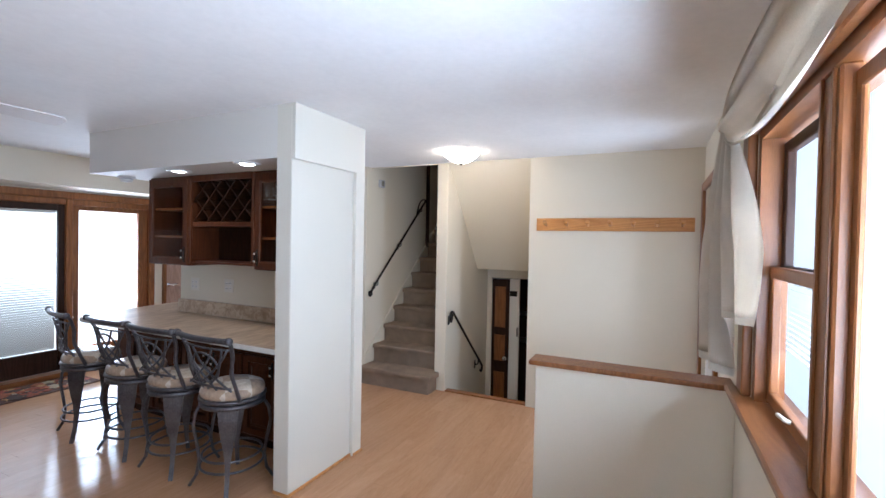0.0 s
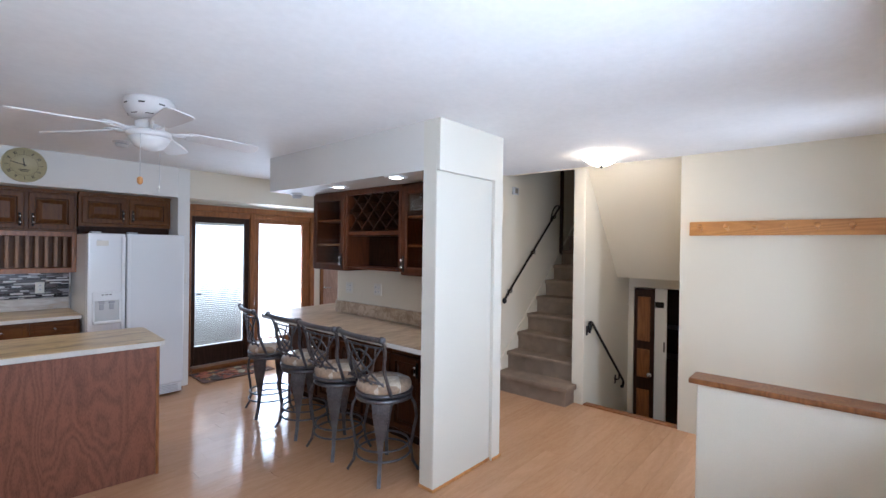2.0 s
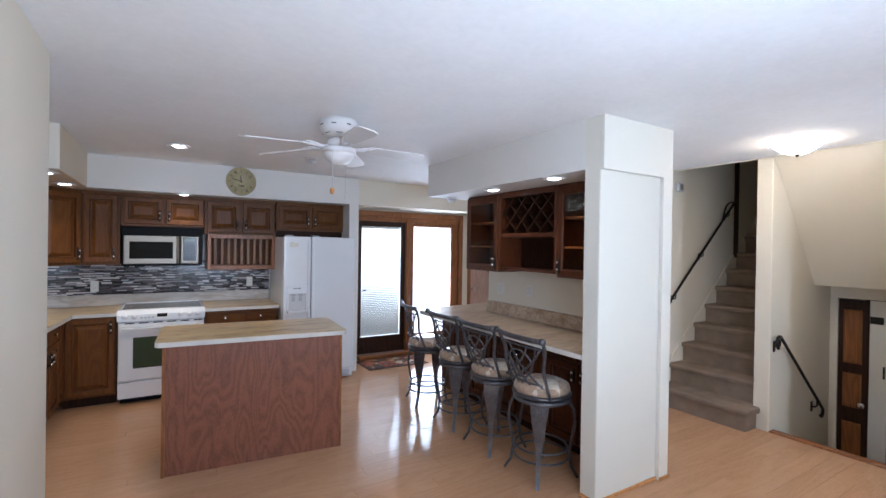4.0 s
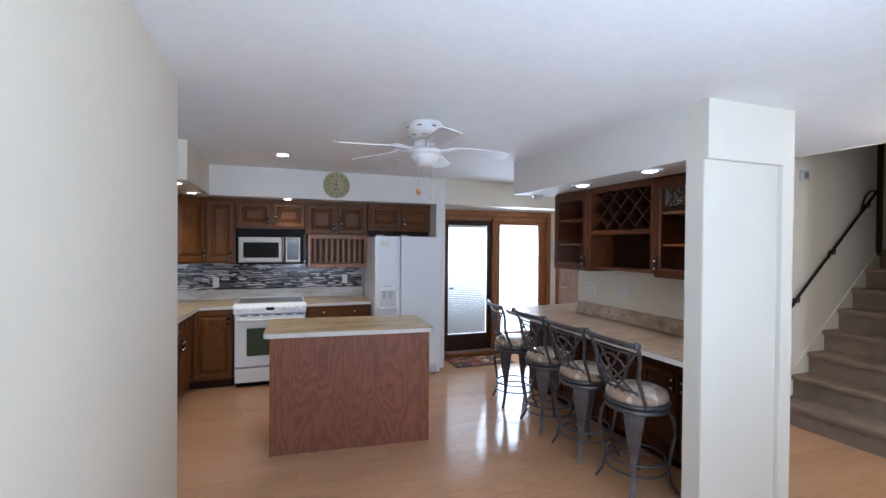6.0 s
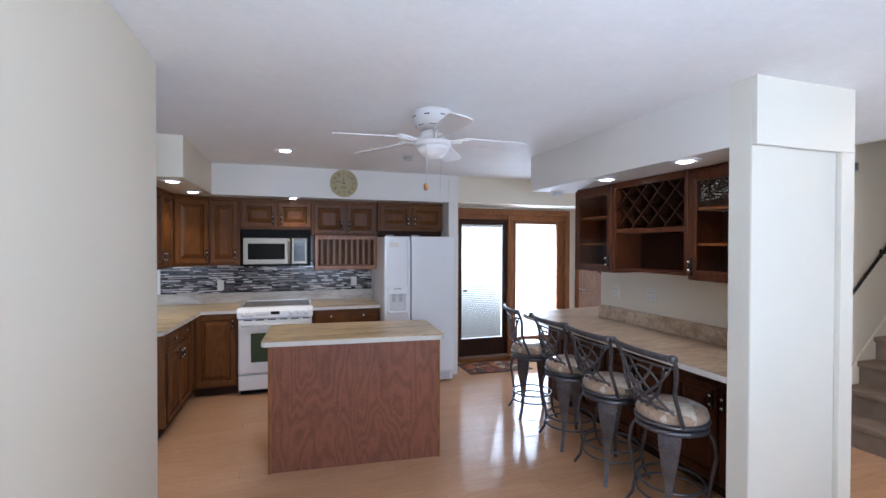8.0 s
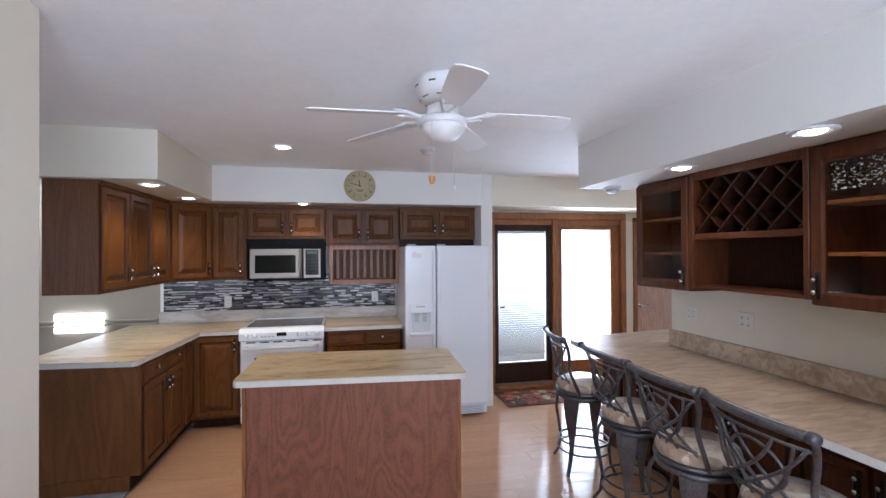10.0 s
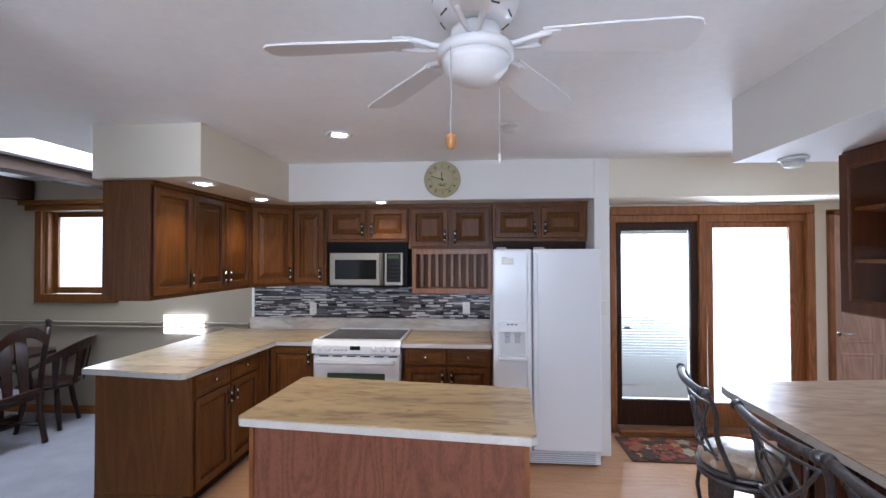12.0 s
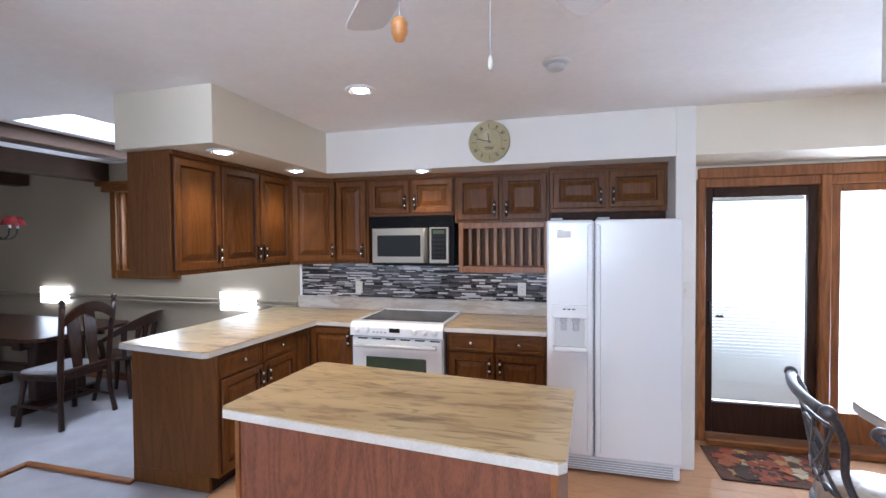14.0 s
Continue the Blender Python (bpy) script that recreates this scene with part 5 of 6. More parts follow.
for ang in (267, 355, 58, 130, 185):
    m = pose(FX, FY, H - 0.176, 0, 0, ang)
    bm = tube(curve_pts([(0.07, 0, 0), (0.12, 0.012, -0.012), (0.17, 0.028, -0.006), (0.225, 0.034, 0.0)], 9), 0.009, None, 6)
    tube(curve_pts([(0.07, 0, 0), (0.12, -0.012, -0.012), (0.17, -0.028, -0.006), (0.225, -0.034, 0.0)], 9), 0.009, bm, 6)
    box(0.19, 0.25, -0.045, 0.045, -0.004, 0.002, 0.002, bm)
    part("blade_bracket", bm, FAN_WHITE, fan, "", True, m)
    out = [(0.20, -0.052), (0.42, -0.064), (0.580, -0.070), (0.620, -0.062), (0.636, -0.035), (0.636, 0.035), (0.620, 0.062), (0.580, 0.070), (0.42, 0.064), (0.20, 0.052)]
    part("blade", slab(out, 0.002, 0.009, 0.002), FAN_WHITE, fan, "", False, m @ Matrix.Rotation(radians(2.5), 4, "Y") @ Matrix.Rotation(radians(-12), 4, "X"))
for dx, dy, z1, nm in ((-0.07, -0.09, 0.475, "wooden acorn"), (0.075, 0.07, 0.50, "small pale bead")):
    part("pull_chain", tube([(FX + dx, FY + dy, H - 0.20), (FX + dx, FY + dy, H - z1)], 0.0013, None, 5), APPL_GREY, fan, "thin pull chain")
    if dx < 0:
        part("pull_knob", lathe([(0.006, 0.0), (0.012, -0.004), (0.016, -0.012), (0.0145, -0.014), (0.0155, -0.028), (0.010, -0.042), (0.001, -0.046)], (FX + dx, FY + dy, H - z1), 14), PINE, fan, nm, True)
    else:
        part("pull_knob", lathe([(0.003, 0.0), (0.0055, -0.012), (0.0045, -0.026), (0.001, -0.03)], (FX + dx, FY + dy, H - z1), 10), OUTLET, fan, nm, True)

# wall clock
ck2 = thing("wall_clock", (0.655, 6.085, 2.33), "round antique yellow wall clock on the soffit", "clock")
part("rim", lathe([(0.150, -0.001), (0.158, -0.004), (0.158, -0.018), (0.150, -0.022), (0.146, -0.016)], (0.655, 6.088, 2.33), 40, "y"), mat("clock_rim", (0.42, 0.36, 0.2), 0.4), ck2, "", True)
part("face", lathe([(0.001, -0.002), (0.149, -0.002), (0.149, -0.014), (0.001, -0.014)], (0.655, 6.088, 2.33), 40, "y"), CLOCK, ck2)
for k in range(12):
    a = radians(30 * k)
    m = pose(0.655 + 0.118 * math.sin(a), 6.0715, 2.33 + 0.118 * math.cos(a), 0, 30 * k, 0)
    bm = bmesh.new()
    for j in range(1 + k % 3):
        box(-0.004 + 0.008 * (j - (k % 3) / 2), 0.0 + 0.008 * (j - (k % 3) / 2), -0.001, 0.001, -0.013, 0.013, 0, bm)
    part("numeral", bm, INK, ck2, "", False, m)
part("minute_track", tube([(0.655 + 0.096 * math.cos(j * math.pi / 20), 6.0725, 2.33 + 0.096 * math.sin(j * math.pi / 20)) for j in range(40)], 0.0012, None, 4, True), INK, ck2)
for z, w in ((2.285, 0.075), (2.272, 0.055)):
    part("lettering", box(0.655 - w / 2, 0.655 + w / 2, 6.0715, 6.0735, z, z + 0.006), INK, ck2)
part("hour_hand", box(-0.004, 0.004, -0.0015, 0.0015, -0.012, 0.062, 0.001), INK, ck2, "", False, pose(0.655, 6.069, 2.33, 0, -8, 0))
part("minute_hand", box(-0.003, 0.003, -0.0015, 0.0015, -0.016, 0.098, 0.001), INK, ck2, "", False, pose(0.655, 6.067, 2.33, 0, -75, 0))
part("hub", lathe([(0.008, 0.0), (0.008, -0.006), (0.001, -0.007)], (0.655, 6.069, 2.33), 12, "y"), INK, ck2)

# coat rack
cr = thing("coat_rack", (4.59, 0.80, 1.82), "golden pine peg rail on the entry wall", "coat rack")
part("rail", box(4.578, 4.600, 0.115, 1.483, 1.765, 1.887, 0.006, seg=2), PINE, cr)
for i in range(7):
    y = 0.21 + i * 0.196
    bm = tube(curve_pts([(4.580, y, 1.818), (4.545, y, 1.826), (4.505, y, 1.842)], 6), 0.012, None, 10)
    tube([(4.512, y, 1.839), (4.496, y, 1.846)], 0.020, bm, 12)
    part("peg", bm, PINE, cr, "", True)

# handrails
hr = thing("handrail", (5.2, 3.42, 1.5), "black iron handrail on the wall of the upper stairs", "handrail")
part("rail", tube(curve_pts([(4.515, 3.40, 1.05), (4.51, 3.40, 1.01), (4.525, 3.395, 0.995), (4.55, 3.395, 1.02), (4.58, 3.395, 1.085), (5.15, 3.395, 1.59), (5.79, 3.395, 2.15), (5.87, 3.395, 2.22)], 28), 0.014), IRON, hr, "", True)
part("scroll", tube(curve_pts([(5.87, 3.395, 2.22), (5.78, 3.40, 2.22), (5.68, 3.40, 2.15), (5.60, 3.395, 1.985)], 12), 0.009), IRON, hr, "", True)
for f in (0.09, 0.5, 0.93):
    x = 4.56 + f * 1.28
    z = 1.055 + f * 1.13
    bm = tube(curve_pts([(x, 3.395, z - 0.01), (x, 3.40, z - 0.05), (x, 3.448, z - 0.06)], 8), 0.007, None, 6)
    box(x - 0.016, x + 0.016, 3.442, 3.449, z - 0.10, z - 0.02, 0.002, bm)
    part("bracket", bm, IRON, hr)
h2 = thing("handrail", (5.2, 2.44, 0.4), "black iron handrail on the wall of the lower stairs", "handrail")
part("rail", tube(curve_pts([(4.66, 2.42, 0.76), (4.635, 2.42, 0.80), (4.65, 2.42, 0.86), (4.70, 2.42, 0.862), (4.75, 2.42, 0.82), (5.2, 2.42, 0.435), (5.62, 2.42, 0.075), (5.66, 2.42, 0.02), (5.635, 2.42, -0.03), (5.60, 2.42, -0.01)], 36), 0.014), IRON, h2, "", True)
for x, z in ((4.69, 0.80), (5.52, 0.11)):
    bm = tube(curve_pts([(x, 2.42, z + 0.04), (x, 2.425, z - 0.02), (x, 2.468, z - 0.03)], 8), 0.008, None, 6)
    box(x - 0.02, x + 0.02, 2.462, 2.469, z - 0.08, z + 0.02, 0.002, bm)
    part("bracket", bm, IRON, h2)
th = thing("door_chime", (4.78, 3.44, 2.32), "small grey metal box on the stair wall", "chime box")
part("case", box(4.73, 4.83, 3.415, 3.449, 2.28, 2.37, 0.006), APPL_GREY, th)
part("cover", box(4.745, 4.80, 3.405, 3.416, 2.295, 2.355, 0.004), STEEL, th)

# upper landing and lower hall
ld = thing("landing_door", (6.66, 3.06, 1.8), "dark brown door at the top of the stairs", "door", "", "structure")
part("frame", boxes((6.585, 6.62, 2.60, 2.66, 1.8, 3.9), (6.585, 6.62, 3.39, 3.449, 1.8, 3.9), bevel=0.004), DARKWOOD, ld)
lf = part("leaf", box(6.64, 6.68, 2.66, 3.39, 1.81, 3.89), DARKDOOR, ld)
for z, h in ((1.95, 0.8), (2.9, 0.85)):
    for y in (3.34, 2.98):
        part("panel", relief(0.28, h, [(0, 0.002), (0.015, 0.008), (0.03, 0.003)]), DARKDOOR, lf, "", False, facing(6.64, y, z, -90))
structure("stair_post", box(5.97, 6.02, 3.41, 3.449, 1.55, 4.2, 0.006), DARKWOOD, "dark wooden upright on the stair wall", "post")
lw = thing("lower_door", (5.98, 2.28, -0.95), "dark brown panelled door at the foot of the stairs", "door")
lf = part("leaf", box(5.96, 6.0, 2.165, 2.40, -0.95, 1.15, 0.004), DARKDOOR, lw)
for z, h in ((-0.8, 0.7), (0.05, 0.35), (0.5, 0.55)):
    # lighter wood here paints the warm light falling on the panels
    part("panel", relief(0.15, h, [(0, 0.002), (0.012, 0.008), (0.026, 0.003)]), TRIM, lf, "panel coloured orange brown for the warm light on it", False, facing(5.96, 2.36, z, -90))
part("knob", lathe([(0.012, 0.0), (0.012, -0.03), (0.028, -0.04), (0.030, -0.055), (0.015, -0.066)], (5.96, 2.20, 0.10), 14, "x"), CHROME, lf, "polished round knob", True)
lw2 = thing("closet_door", (5.97, 2.09, -0.95), "white door standing open in the lower hall", "door")
l4 = part("leaf", box(5.95, 5.985, 2.022, 2.155, -0.95, 1.16, 0.004), WHITE_WALL, lw2)
part("hinge", box(5.94, 5.951, 2.05, 2.15, 0.93, 1.0, 0.003), IRON, l4, "black iron strap")
part("latch", box(5.94, 5.951, 2.035, 2.05, 0.40, 0.52, 0.003), IRON, l4, "dark latch")
structure("wall_lower_front", boxes((5.955, 6.02, 1.56, 2.47, 1.165, 1.30), (5.955, 6.02, 2.405, 2.47, -0.95, 1.165)), WALL, "wall around the lower doorway", "wall")
# dark-coloured sheet added to make the doorway read as unlit
structure("wall_lower_room", boxes((7.0, 7.1, 1.2, 2.6, -1.2, 1.3)), BEAM, "dark sheet for the shade in the lower doorway", "wall")
sh = thing("lower_shelf", (6.8, 1.9, -0.95), "dark shelving in the lower room", "shelf")
for z in (0.15, 0.55):
    part("board", box(6.6, 7.0, 1.57, 2.3, z, z + 0.03, 0.003), DARKWOOD, sh)
part("side", box(6.6, 7.0, 2.3, 2.33, -0.95, 1.0, 0.003), DARKWOOD, sh)

# ---- curtain ----
RODY, RODZ = 0.13, 2.205
rod = thing("curtain_rod", (1.0, RODY, RODZ), "wooden curtain pole above the front window", "curtain rod")
part("pole", tube([(2.64, RODY, RODZ), (-1.0, RODY, RODZ)], 0.016, None, 12), TRIM_X, rod, "", True)
part("finial", lathe([(0.016, 0.0), (0.034, 0.008), (0.036, 0.022), (0.020, 0.036), (0.001, 0.040)], (2.64, RODY, RODZ), 16, "x"), PINE, rod, "", True)
part("bracket", boxes((2.61, 2.63, 0.05, RODY, RODZ - 0.015, RODZ + 0.01), (2.60, 2.64, 0.05, 0.06, RODZ - 0.045, RODZ + 0.045), bevel=0.003), TRIM, rod)


def sheet(rows, thick):
    bm = bmesh.new()
    grid = [[bm.verts.new(p) for p in r] for r in rows]
    for a, b in zip(grid, grid[1:]):
        for i in range(len(a) - 1):
            bm.faces.new((a[i], a[i + 1], b[i + 1], b[i]))
    bmesh.ops.solidify(bm, geom=bm.faces[:], thickness=thick)
    return bm


def cloth(rows, name, label, parent_at, across=False):
    """Folded linen with a stitched hem along its last row, or along its lower edge."""
    ob = thing(name, parent_at, label, "curtain", "window curtain")
    if across:
        rows = [list(r) for r in zip(*rows)]
    part("cloth", sheet(rows[:-1], 0.003), CURTAIN, ob, "", True)
    part("hem", sheet(rows[-2:], 0.006), CURTAIN, ob, "thicker stitched hem", True)
    return ob


rows = []
for j in range(33):
    t = j / 32
    row = []
    for i in range(41):
        s = i / 40
        pinch = 0.20 + 0.80 * min(1, t * 1.5) ** 0.8
        x = 2.60 - (s - 0.33) * 0.56 * pinch - 0.09 * t
        y = RODY + 0.005 + (0.05 - 0.09 * s) * pinch + (0.010 + 0.028 * min(1, t * 2)) * math.sin(s * 22 + 1.2 * math.sin(3 * t))
        q = min(1, max(0, (s - 0.48) / 0.12))
        z = RODZ - t * (1.09 + 0.05 * s - 0.27 * q * q * (3 - 2 * q) - 0.05 * max(0, s - 0.6))
        row.append((x, y, z))
    rows.append(row)
cloth(rows, "curtain_tail", "pale linen scarf curtain hanging in folds beside the window", (2.50, 0.13, 1.05))
rows = []
for j in range(49):
    t = j / 48
    row = []
    for i in range(25):
        s = i / 24
        open_ = 0.12 + 0.88 * math.sin(math.pi * min(1, t * 1.05)) ** 0.6 if t < 0.98 else 0.15
        x = 2.62 - t * 1.95
        z = RODZ + 0.02 - s * (0.04 + 0.21 * open_) - 0.02 * math.sin(s * 17 + 2 * t)
        y = RODY + 0.01 + (0.032 * math.sin(s * 13 + 2.2 * t) + 0.013 * math.sin(s * 33 - 4 * t)) * open_ + 0.055 * math.sin(math.pi * s) * open_
        row.append((x, y, z))
    rows.append(row)
cloth(rows, "curtain_swag", "pale linen swag draped along the curtain pole", (1.5, 0.13, 2.1), True)

# ---- rug ----
rug = thing("door_mat", (2.65, 6.27, 0.0), "dark autumn leaf patterned mat at the patio door", "rug")
rm = mat("mat_pile", (0.10, 0.040, 0.020), 0.95, vary=0.3, scale=14, fine=200, bump=0.6)
part("mat", box(2.20, 3.08, 6.0, 6.50, 0.0015, 0.010, 0.004), rm, rug)
rr = random.Random(3)
tints = 2 * [mat("leaf_red", (0.26, 0.055, 0.02), 0.9, vary=0.25)] + [mat("leaf_rust", (0.30, 0.09, 0.03), 0.9, vary=0.2), mat("leaf_gold", (0.42, 0.22, 0.07), 0.9, vary=0.2), mat("leaf_brown", (0.06, 0.03, 0.018), 0.9, vary=0.2), mat("leaf_tan", (0.40, 0.32, 0.20), 0.9, vary=0.2)]
for i in range(64):
    cx, cy, a0, s = 2.27 + rr.random() * 0.74, 6.06 + rr.random() * 0.38, rr.random() * 6.28, 0.030 + rr.random() * 0.050
    pts = []
    for k in range(10):
        r = s * (1.0 if k % 2 == 0 else 0.62)
        pts.append((max(2.215, min(3.065, cx + r * math.cos(a0 + k * 0.628))), max(6.015, min(6.485, cy + r * math.sin(a0 + k * 0.628)))))
    part("leaf", slab(pts, 0.010, 0.0112 + 0.0002 * i / 3), rr.choice(tints), rug, "woven leaf")

# ---- dining room ----
for x0, x1, y0 in ((-2.99, -2.81, 3.6), (-4.03, -3.83, 0.1), (-5.3, -5.1, 0.1)):
    structure("ceiling_beam", box(x0, x1, y0, 6.69, 2.375 if x0 > -3 else 2.28, 2.489, 0.008), BEAM, "dark stained wooden ceiling beam", "beam")
structure("chair_rail", boxes((-6.09, -1.39, 6.650, 6.699, 0.925, 0.940), (-6.09, -1.39, 6.650, 6.699, 0.968, 0.983), (-6.09, -1.39, 6.690, 6.699, 0.940, 0.968), bevel=0.003), TAUPE, "double moulded chair rail on the taupe wall", "trim")
structure("baseboard_dining", box(-6.09, -1.6, 6.683, 6.699, 0, 0.09, 0.003), TRIM_X, "wooden baseboard of the dining room", "baseboard")
# added glowing panels imitate two bright patches of light on the wall
PATCH_GLOW = glow("wall_patch_glow", (0.95, 0.97, 1.0), 5.5)
for x in (-2.10, -4.70):
    wl = thing("wall_light", (x, 6.69, 0.955), "glowing panel standing in for a bright patch of light behind the chair rail", "wall light", "dining wall lights")
    part("back_plate", boxes((x - 0.19, x + 0.19, 6.684, 6.689, 0.985, 1.04), (x - 0.19, x + 0.19, 6.684, 6.689, 0.875, 0.923), bevel=0.001), FAN_WHITE, wl)
    for z0, z1 in ((0.984, 1.055), (0.940, 0.968), (0.868, 0.924)):
        part("diffuser", box(x - 0.215, x + 0.215, 6.660, 6.683, z0 + 0.0005, z1 - 0.0005, 0.002), PATCH_GLOW, wl, "glowing white strip of the bright patch")

tb = thing("dining_table", (-4.2, 5.95, 0), "dark polished wooden dining table", "table")
part("tabletop", slab([(-5.25, 5.50), (-3.32, 5.50), (-3.22, 5.60), (-3.22, 6.36), (-3.32, 6.46), (-5.25, 6.46), (-5.35, 6.36), (-5.35, 5.60)], 0.715, 0.75, 0.008), DARKWOOD, tb)
part("apron", boxes((-5.15, -3.45, 5.66, 5.69, 0.63, 0.715), (-5.15, -3.45, 6.27, 6.30, 0.63, 0.715)), DARKWOOD, tb)
for x in (-4.95, -3.65):
    part("pedestal", boxes((x - 0.06, x + 0.06, 5.75, 6.21, 0.10, 0.64), (x - 0.05, x + 0.05, 5.60, 6.36, 0.0, 0.10), (x - 0.05, x + 0.05, 5.62, 6.34, 0.60, 0.715), bevel=0.012), DARKWOOD, tb)
part("stretcher", box(-4.9, -3.7, 5.94, 6.02, 0.28, 0.36, 0.01), DARKWOOD, tb)


def dining_chair():
    ch = thing("dining_chair", (0, 0, 0), "dark wooden dining chair with a pale padded seat", "chair", "dining chairs")
    part("seat_frame", slab([(-0.44, -0.24), (0.0, -0.21), (0.0, 0.21), (-0.44, 0.24)], 0.40, 0.445, 0.01), DARKWOOD, ch)
    part("cushion", slab([(-0.43, -0.22), (-0.02, -0.19), (-0.02, 0.19), (-0.43, 0.22)], 0.445, 0.49, 0.02), SEAT_PAD, ch, "pale padded seat")
    for s in (-1, 1):
        part("back_post", tube([(0.03, s * 0.245, 0.0), (0.0, s * 0.225, 0.22), (-0.005, s * 0.215, 0.45), (0.02, s * 0.225, 0.75), (0.055, s * 0.235, 1.04)], [0.024, 0.02, 0.026, 0.022, 0.024], None, 10), DARKWOOD, ch, "", True)
        part("finial", lathe([(0.020, 1.03), (0.027, 1.045), (0.016, 1.06), (0.025, 1.08), (0.022, 1.10), (0.001, 1.115)], (0.055, s * 0.235, 0), 12), DARKWOOD, ch, "", True)
        part("leg", tube([(-0.40, s * 0.21, 0.41), (-0.42, s * 0.225, 0.25), (-0.45, s * 0.245, 0.0)], [0.026, 0.020, 0.024], None, 10), DARKWOOD, ch, "", True)
        part("side_stretcher", tube([(0.01, s * 0.23, 0.16), (-0.43, s * 0.235, 0.18)], 0.013), DARKWOOD, ch, "", True)
    bm = bmesh.new()
    up, dn_ = [], []
    for k in range(13):
        y = -0.225 + 0.45 * k / 12
        q = 1 - (y / 0.225) ** 2
        x = 0.055 + 0.02 * q
        up.append((x, y, 0.955 + 0.115 * q))
        dn_.append((x - 0.01, y, 0.875 + 0.10 * q))
    f = [[bm.verts.new((x - 0.014, y, z)) for x, y, z in up], [bm.verts.new((x - 0.014, y, z)) for x, y, z in dn_], [bm.verts.new((x + 0.014, y, z)) for x, y, z in dn_], [bm.verts.new((x + 0.014, y, z)) for x, y, z in up]]
    for a in range(4):
        for k in range(12):
            bm.faces.new((f[a][k], f[a][k + 1], f[(a + 1) % 4][k + 1], f[(a + 1) % 4][k]))
    bm.faces.new([r[0] for r in f])
    bm.faces.new([r[-1] for r in f])
    part("crest_rail", bm, DARKWOOD, ch)
    for y, w in ((-0.072, 0.050), (0.072, 0.050)):
        top = 0.965
        bm = slab([(-w * 0.7, 0), (w * 0.7, 0), (w * 1.1, 0.3), (w, 0.46), (-w, 0.46), (-w * 1.1, 0.3)], -0.007, 0.007)
        part("splat", bm, DARKWOOD, ch, "", False, Matrix.Translation((0.005, y, 0.46)) @ pose(0, 0, 0, 84, 0, 90) @ Matrix.Diagonal((1, (top - 0.46) / 0.46, 1, 1)))
    part("lower_rail", box(-0.015, 0.02, -0.22, 0.22, 0.455, 0.50, 0.006), DARKWOOD, ch)
    part("cross_stretcher", tube([(-0.21, -0.235, 0.17), (-0.21, 0.235, 0.17)], 0.013), DARKWOOD, ch, "", True)
    return ch


dc = dining_chair()
dc.matrix_basis = pose(-2.94, 5.73, 0, 0, 0, 3)


def captain_chair(at, rz):
    ch = thing("captain_chair", (0, 0, 0), "dark wooden captain's chair with a curved arm rail", "chair", "dining chairs")
    part("seat", lathe([(0.001, 0.40), (0.22, 0.40), (0.245, 0.415), (0.245, 0.435), (0.20, 0.45), (0.001, 0.44)], (0, 0, 0), 24), DARKWOOD, ch, "", True)
    arc = [radians(-115 + 230 * k / 24) for k in range(25)]
    ring = lambda a, d: (0.02 + (0.29 + d) * math.cos(a), (0.31 + d) * math.sin(a))
    high = lambda a: 0.64 + 0.23 * max(0, math.cos(a)) ** 0.9
    bm = bmesh.new()
    rows = []
    for a in arc:
        z, w = high(a), 0.035 + 0.075 * max(0, math.cos(a))
        rows.append([bm.verts.new((*ring(a, d + 0.03 * h), z + w * (h - 1))) for d, h in ((0, 0), (0.028, 0), (0.032, 1), (0.004, 1))])
    for A, B in zip(rows, rows[1:]):
        for i in range(4):
            bm.faces.new((A[i], A[(i + 1) % 4], B[(i + 1) % 4], B[i]))
    bm.faces.new(rows[0])
    bm.faces.new(rows[-1])
    part("arm_rail", bm, DARKWOOD, ch, "broad curved bentwood rail")
    for k in range(2, 23, 4):
        a = arc[k]
        x, y = ring(a, 0.014)
        w = 0.028
        nx, ny = -math.sin(a) * w, math.cos(a) * w
        z1 = high(a) - 0.03 - 0.075 * max(0, math.cos(a))
        bm = bmesh.new()
        lo = [bm.verts.new((x * 0.80 + sx * nx * 0.7 + o * math.cos(a), y * 0.80 + sx * ny * 0.7 + o * math.sin(a), 0.425)) for sx, o in ((-1, 0), (1, 0), (1, 0.014), (-1, 0.014))]
        hi = [bm.verts.new((x + sx * nx + o * math.cos(a), y + sx * ny + o * math.sin(a), z1 + 0.02)) for sx, o in ((-1, -0.007), (1, -0.007), (1, 0.007), (-1, 0.007))]
        for i in range(4):
            bm.faces.new((lo[i], lo[(i + 1) % 4], hi[(i + 1) % 4], hi[i]))
        bm.faces.new(lo)
        bm.faces.new(hi)
        part("splat", bm, DARKWOOD, ch, "flat tapered splat")
    for a in (45, 135, 225, 315):
        c, s = math.cos(radians(a)), math.sin(radians(a))
        part("leg", tube([(0.17 * c, 0.17 * s, 0.41), (0.20 * c, 0.20 * s, 0.22), (0.25 * c, 0.25 * s, 0.0)], [0.022, 0.026, 0.018], None, 8), DARKWOOD, ch, "", True)
    ch.matrix_basis = pose(*at, 0, 0, rz)
    return ch


captain_chair((-3.27, 6.34, 0), 20)

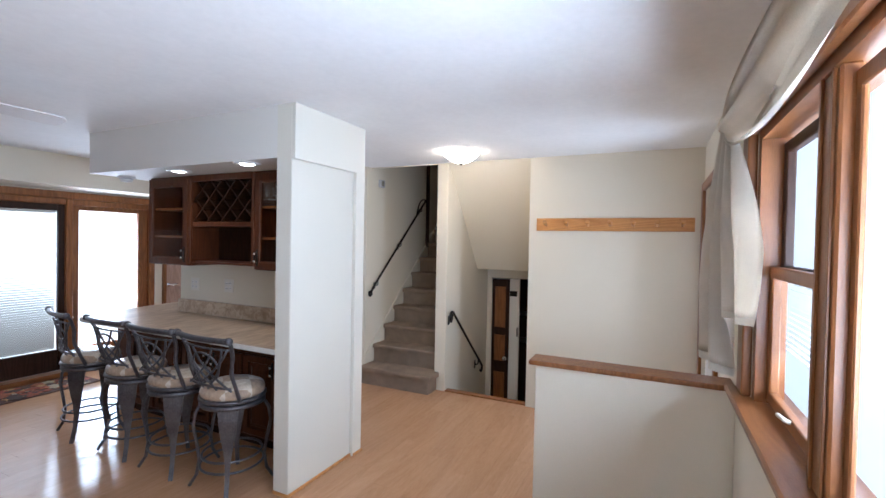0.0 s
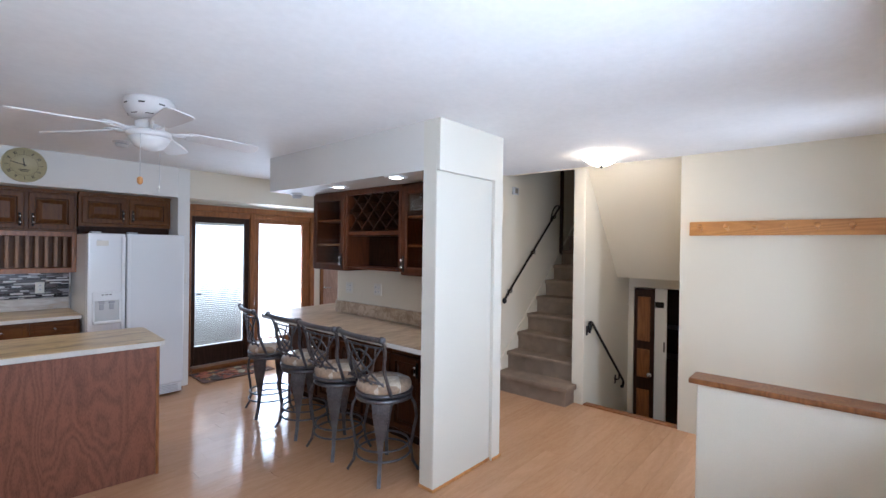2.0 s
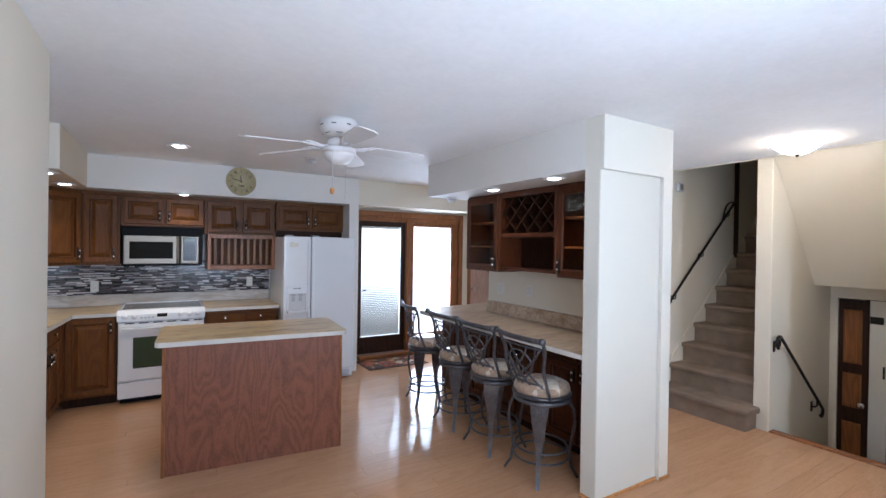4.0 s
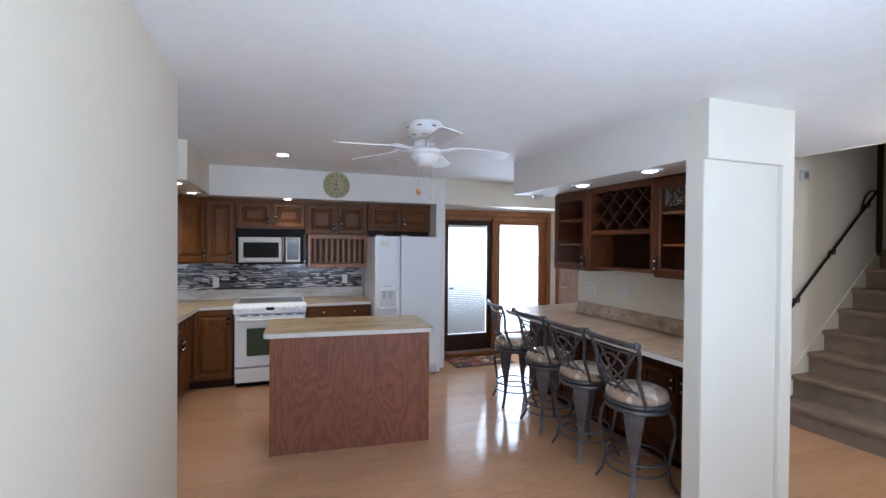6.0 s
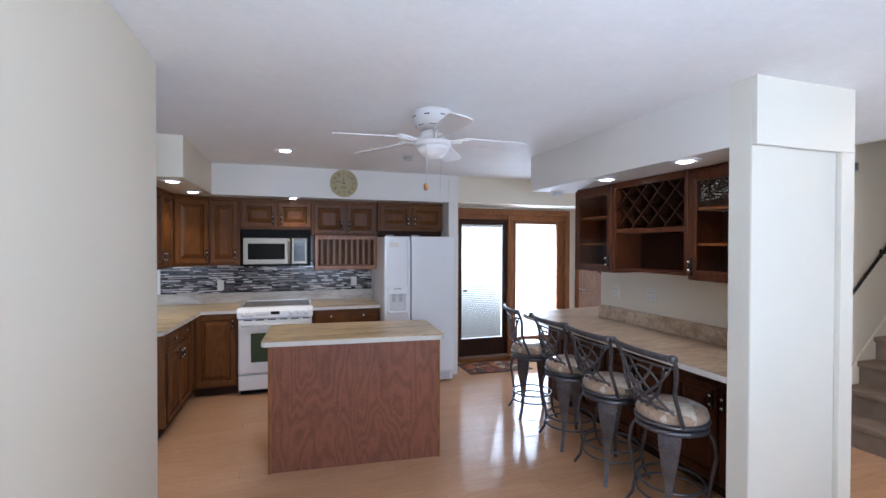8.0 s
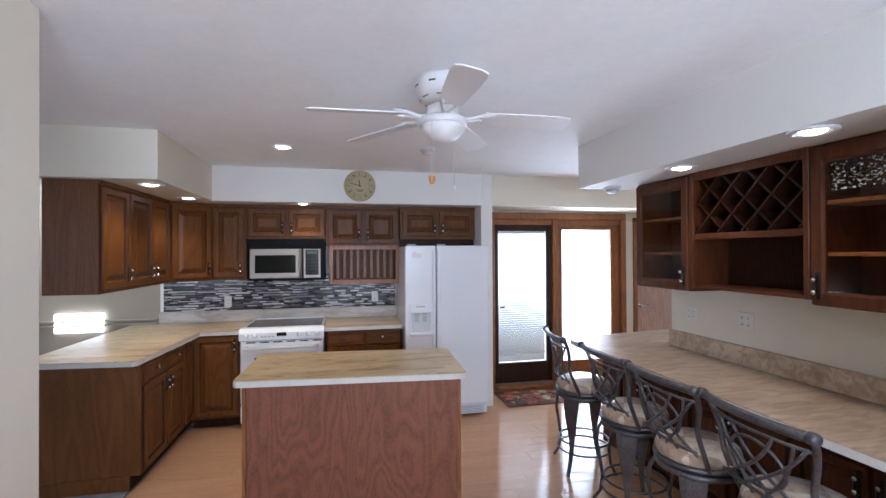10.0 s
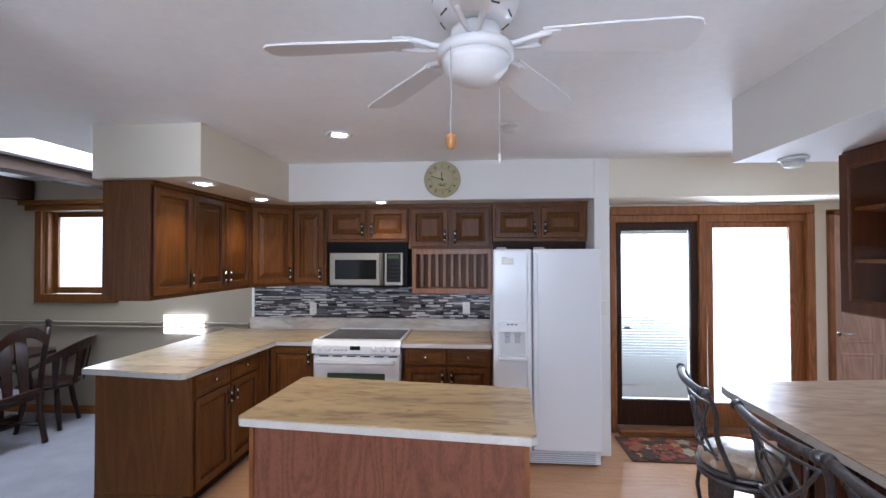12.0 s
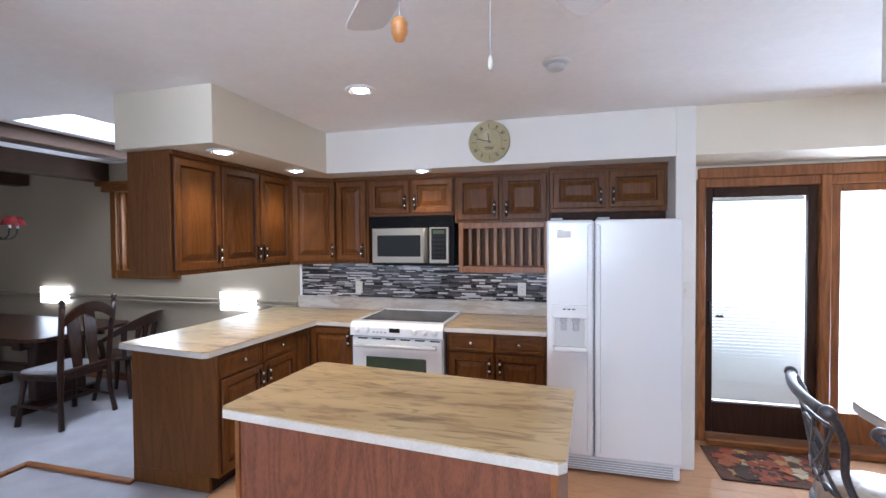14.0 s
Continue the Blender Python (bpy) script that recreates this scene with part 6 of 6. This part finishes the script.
chd = thing("chandelier", (-4.33, 5.85, H), "brass chandelier with small dark red shades", "chandelier")
part("stem", tube([(-4.33, 5.85, H - 0.005), (-4.33, 5.85, 1.72)], 0.010), BRONZE, chd, "", True)
part("body", lathe([(0.001, 1.62), (0.03, 1.64), (0.045, 1.70), (0.02, 1.76), (0.03, 1.80), (0.012, 1.86)], (-4.33, 5.85, 0), 16), BRONZE, chd, "", True)
for k in range(5):
    a = radians(72 * k + 10)
    c, s = math.cos(a), math.sin(a)
    P = lambda r, z: (-4.33 + r * c, 5.85 + r * s, z)
    part("arm", tube(curve_pts([P(0.03, 1.68), P(0.12, 1.63), P(0.20, 1.66), P(0.22, 1.74)], 12), 0.008, None, 6), BRONZE, chd, "", True)
    part("shade", lathe([(0.035, 1.86), (0.037, 1.86), (0.075, 1.77), (0.072, 1.77)], (-4.33 + 0.22 * c, 5.85 + 0.22 * s, 0), 16), RED, chd, "dark red fabric shade", True)
    part("candle", tube([P(0.22, 1.74), P(0.22, 1.80)], 0.012, None, 8), FROST, chd)
hu = thing("hutch", (-5.85, 6.2, 0), "dark wooden hutch against the dining room wall", "hutch")
part("body", box(-6.08, -5.65, 5.75, 6.66, 0.06, 1.12, 0.01), DARKWOOD, hu)
part("top", box(-6.09, -5.62, 5.72, 6.67, 1.12, 1.15, 0.008), DARKWOOD, hu)
for i in range(2):
    cabinet_door(hu, -5.65, 5.77 + i * 0.44, 0.12, 0.42, 0.95, 90, 0, 1, DARKWOOD)

# daylight seen outside the glass
for nm, rows in (("backdrop_patio", (0.6, 5.6, 7.9, 7.95, -1.6, 4.5)), ("backdrop_front", (-2.5, 11.0, -1.3, -1.25, -1.6, 4.5)), ("backdrop_dining", (-5.2, -1.6, 7.9, 7.95, -1.6, 4.5)), ("backdrop_sky", (-3.2, -1.7, 4.6, 6.9, 3.3, 3.35))):
    structure(nm, box(*rows), SHADY_YARD if nm == "backdrop_front" else BACKDROP, "bright overcast daylight outside", "sky")

# ---- floor planks, last ----
planks()
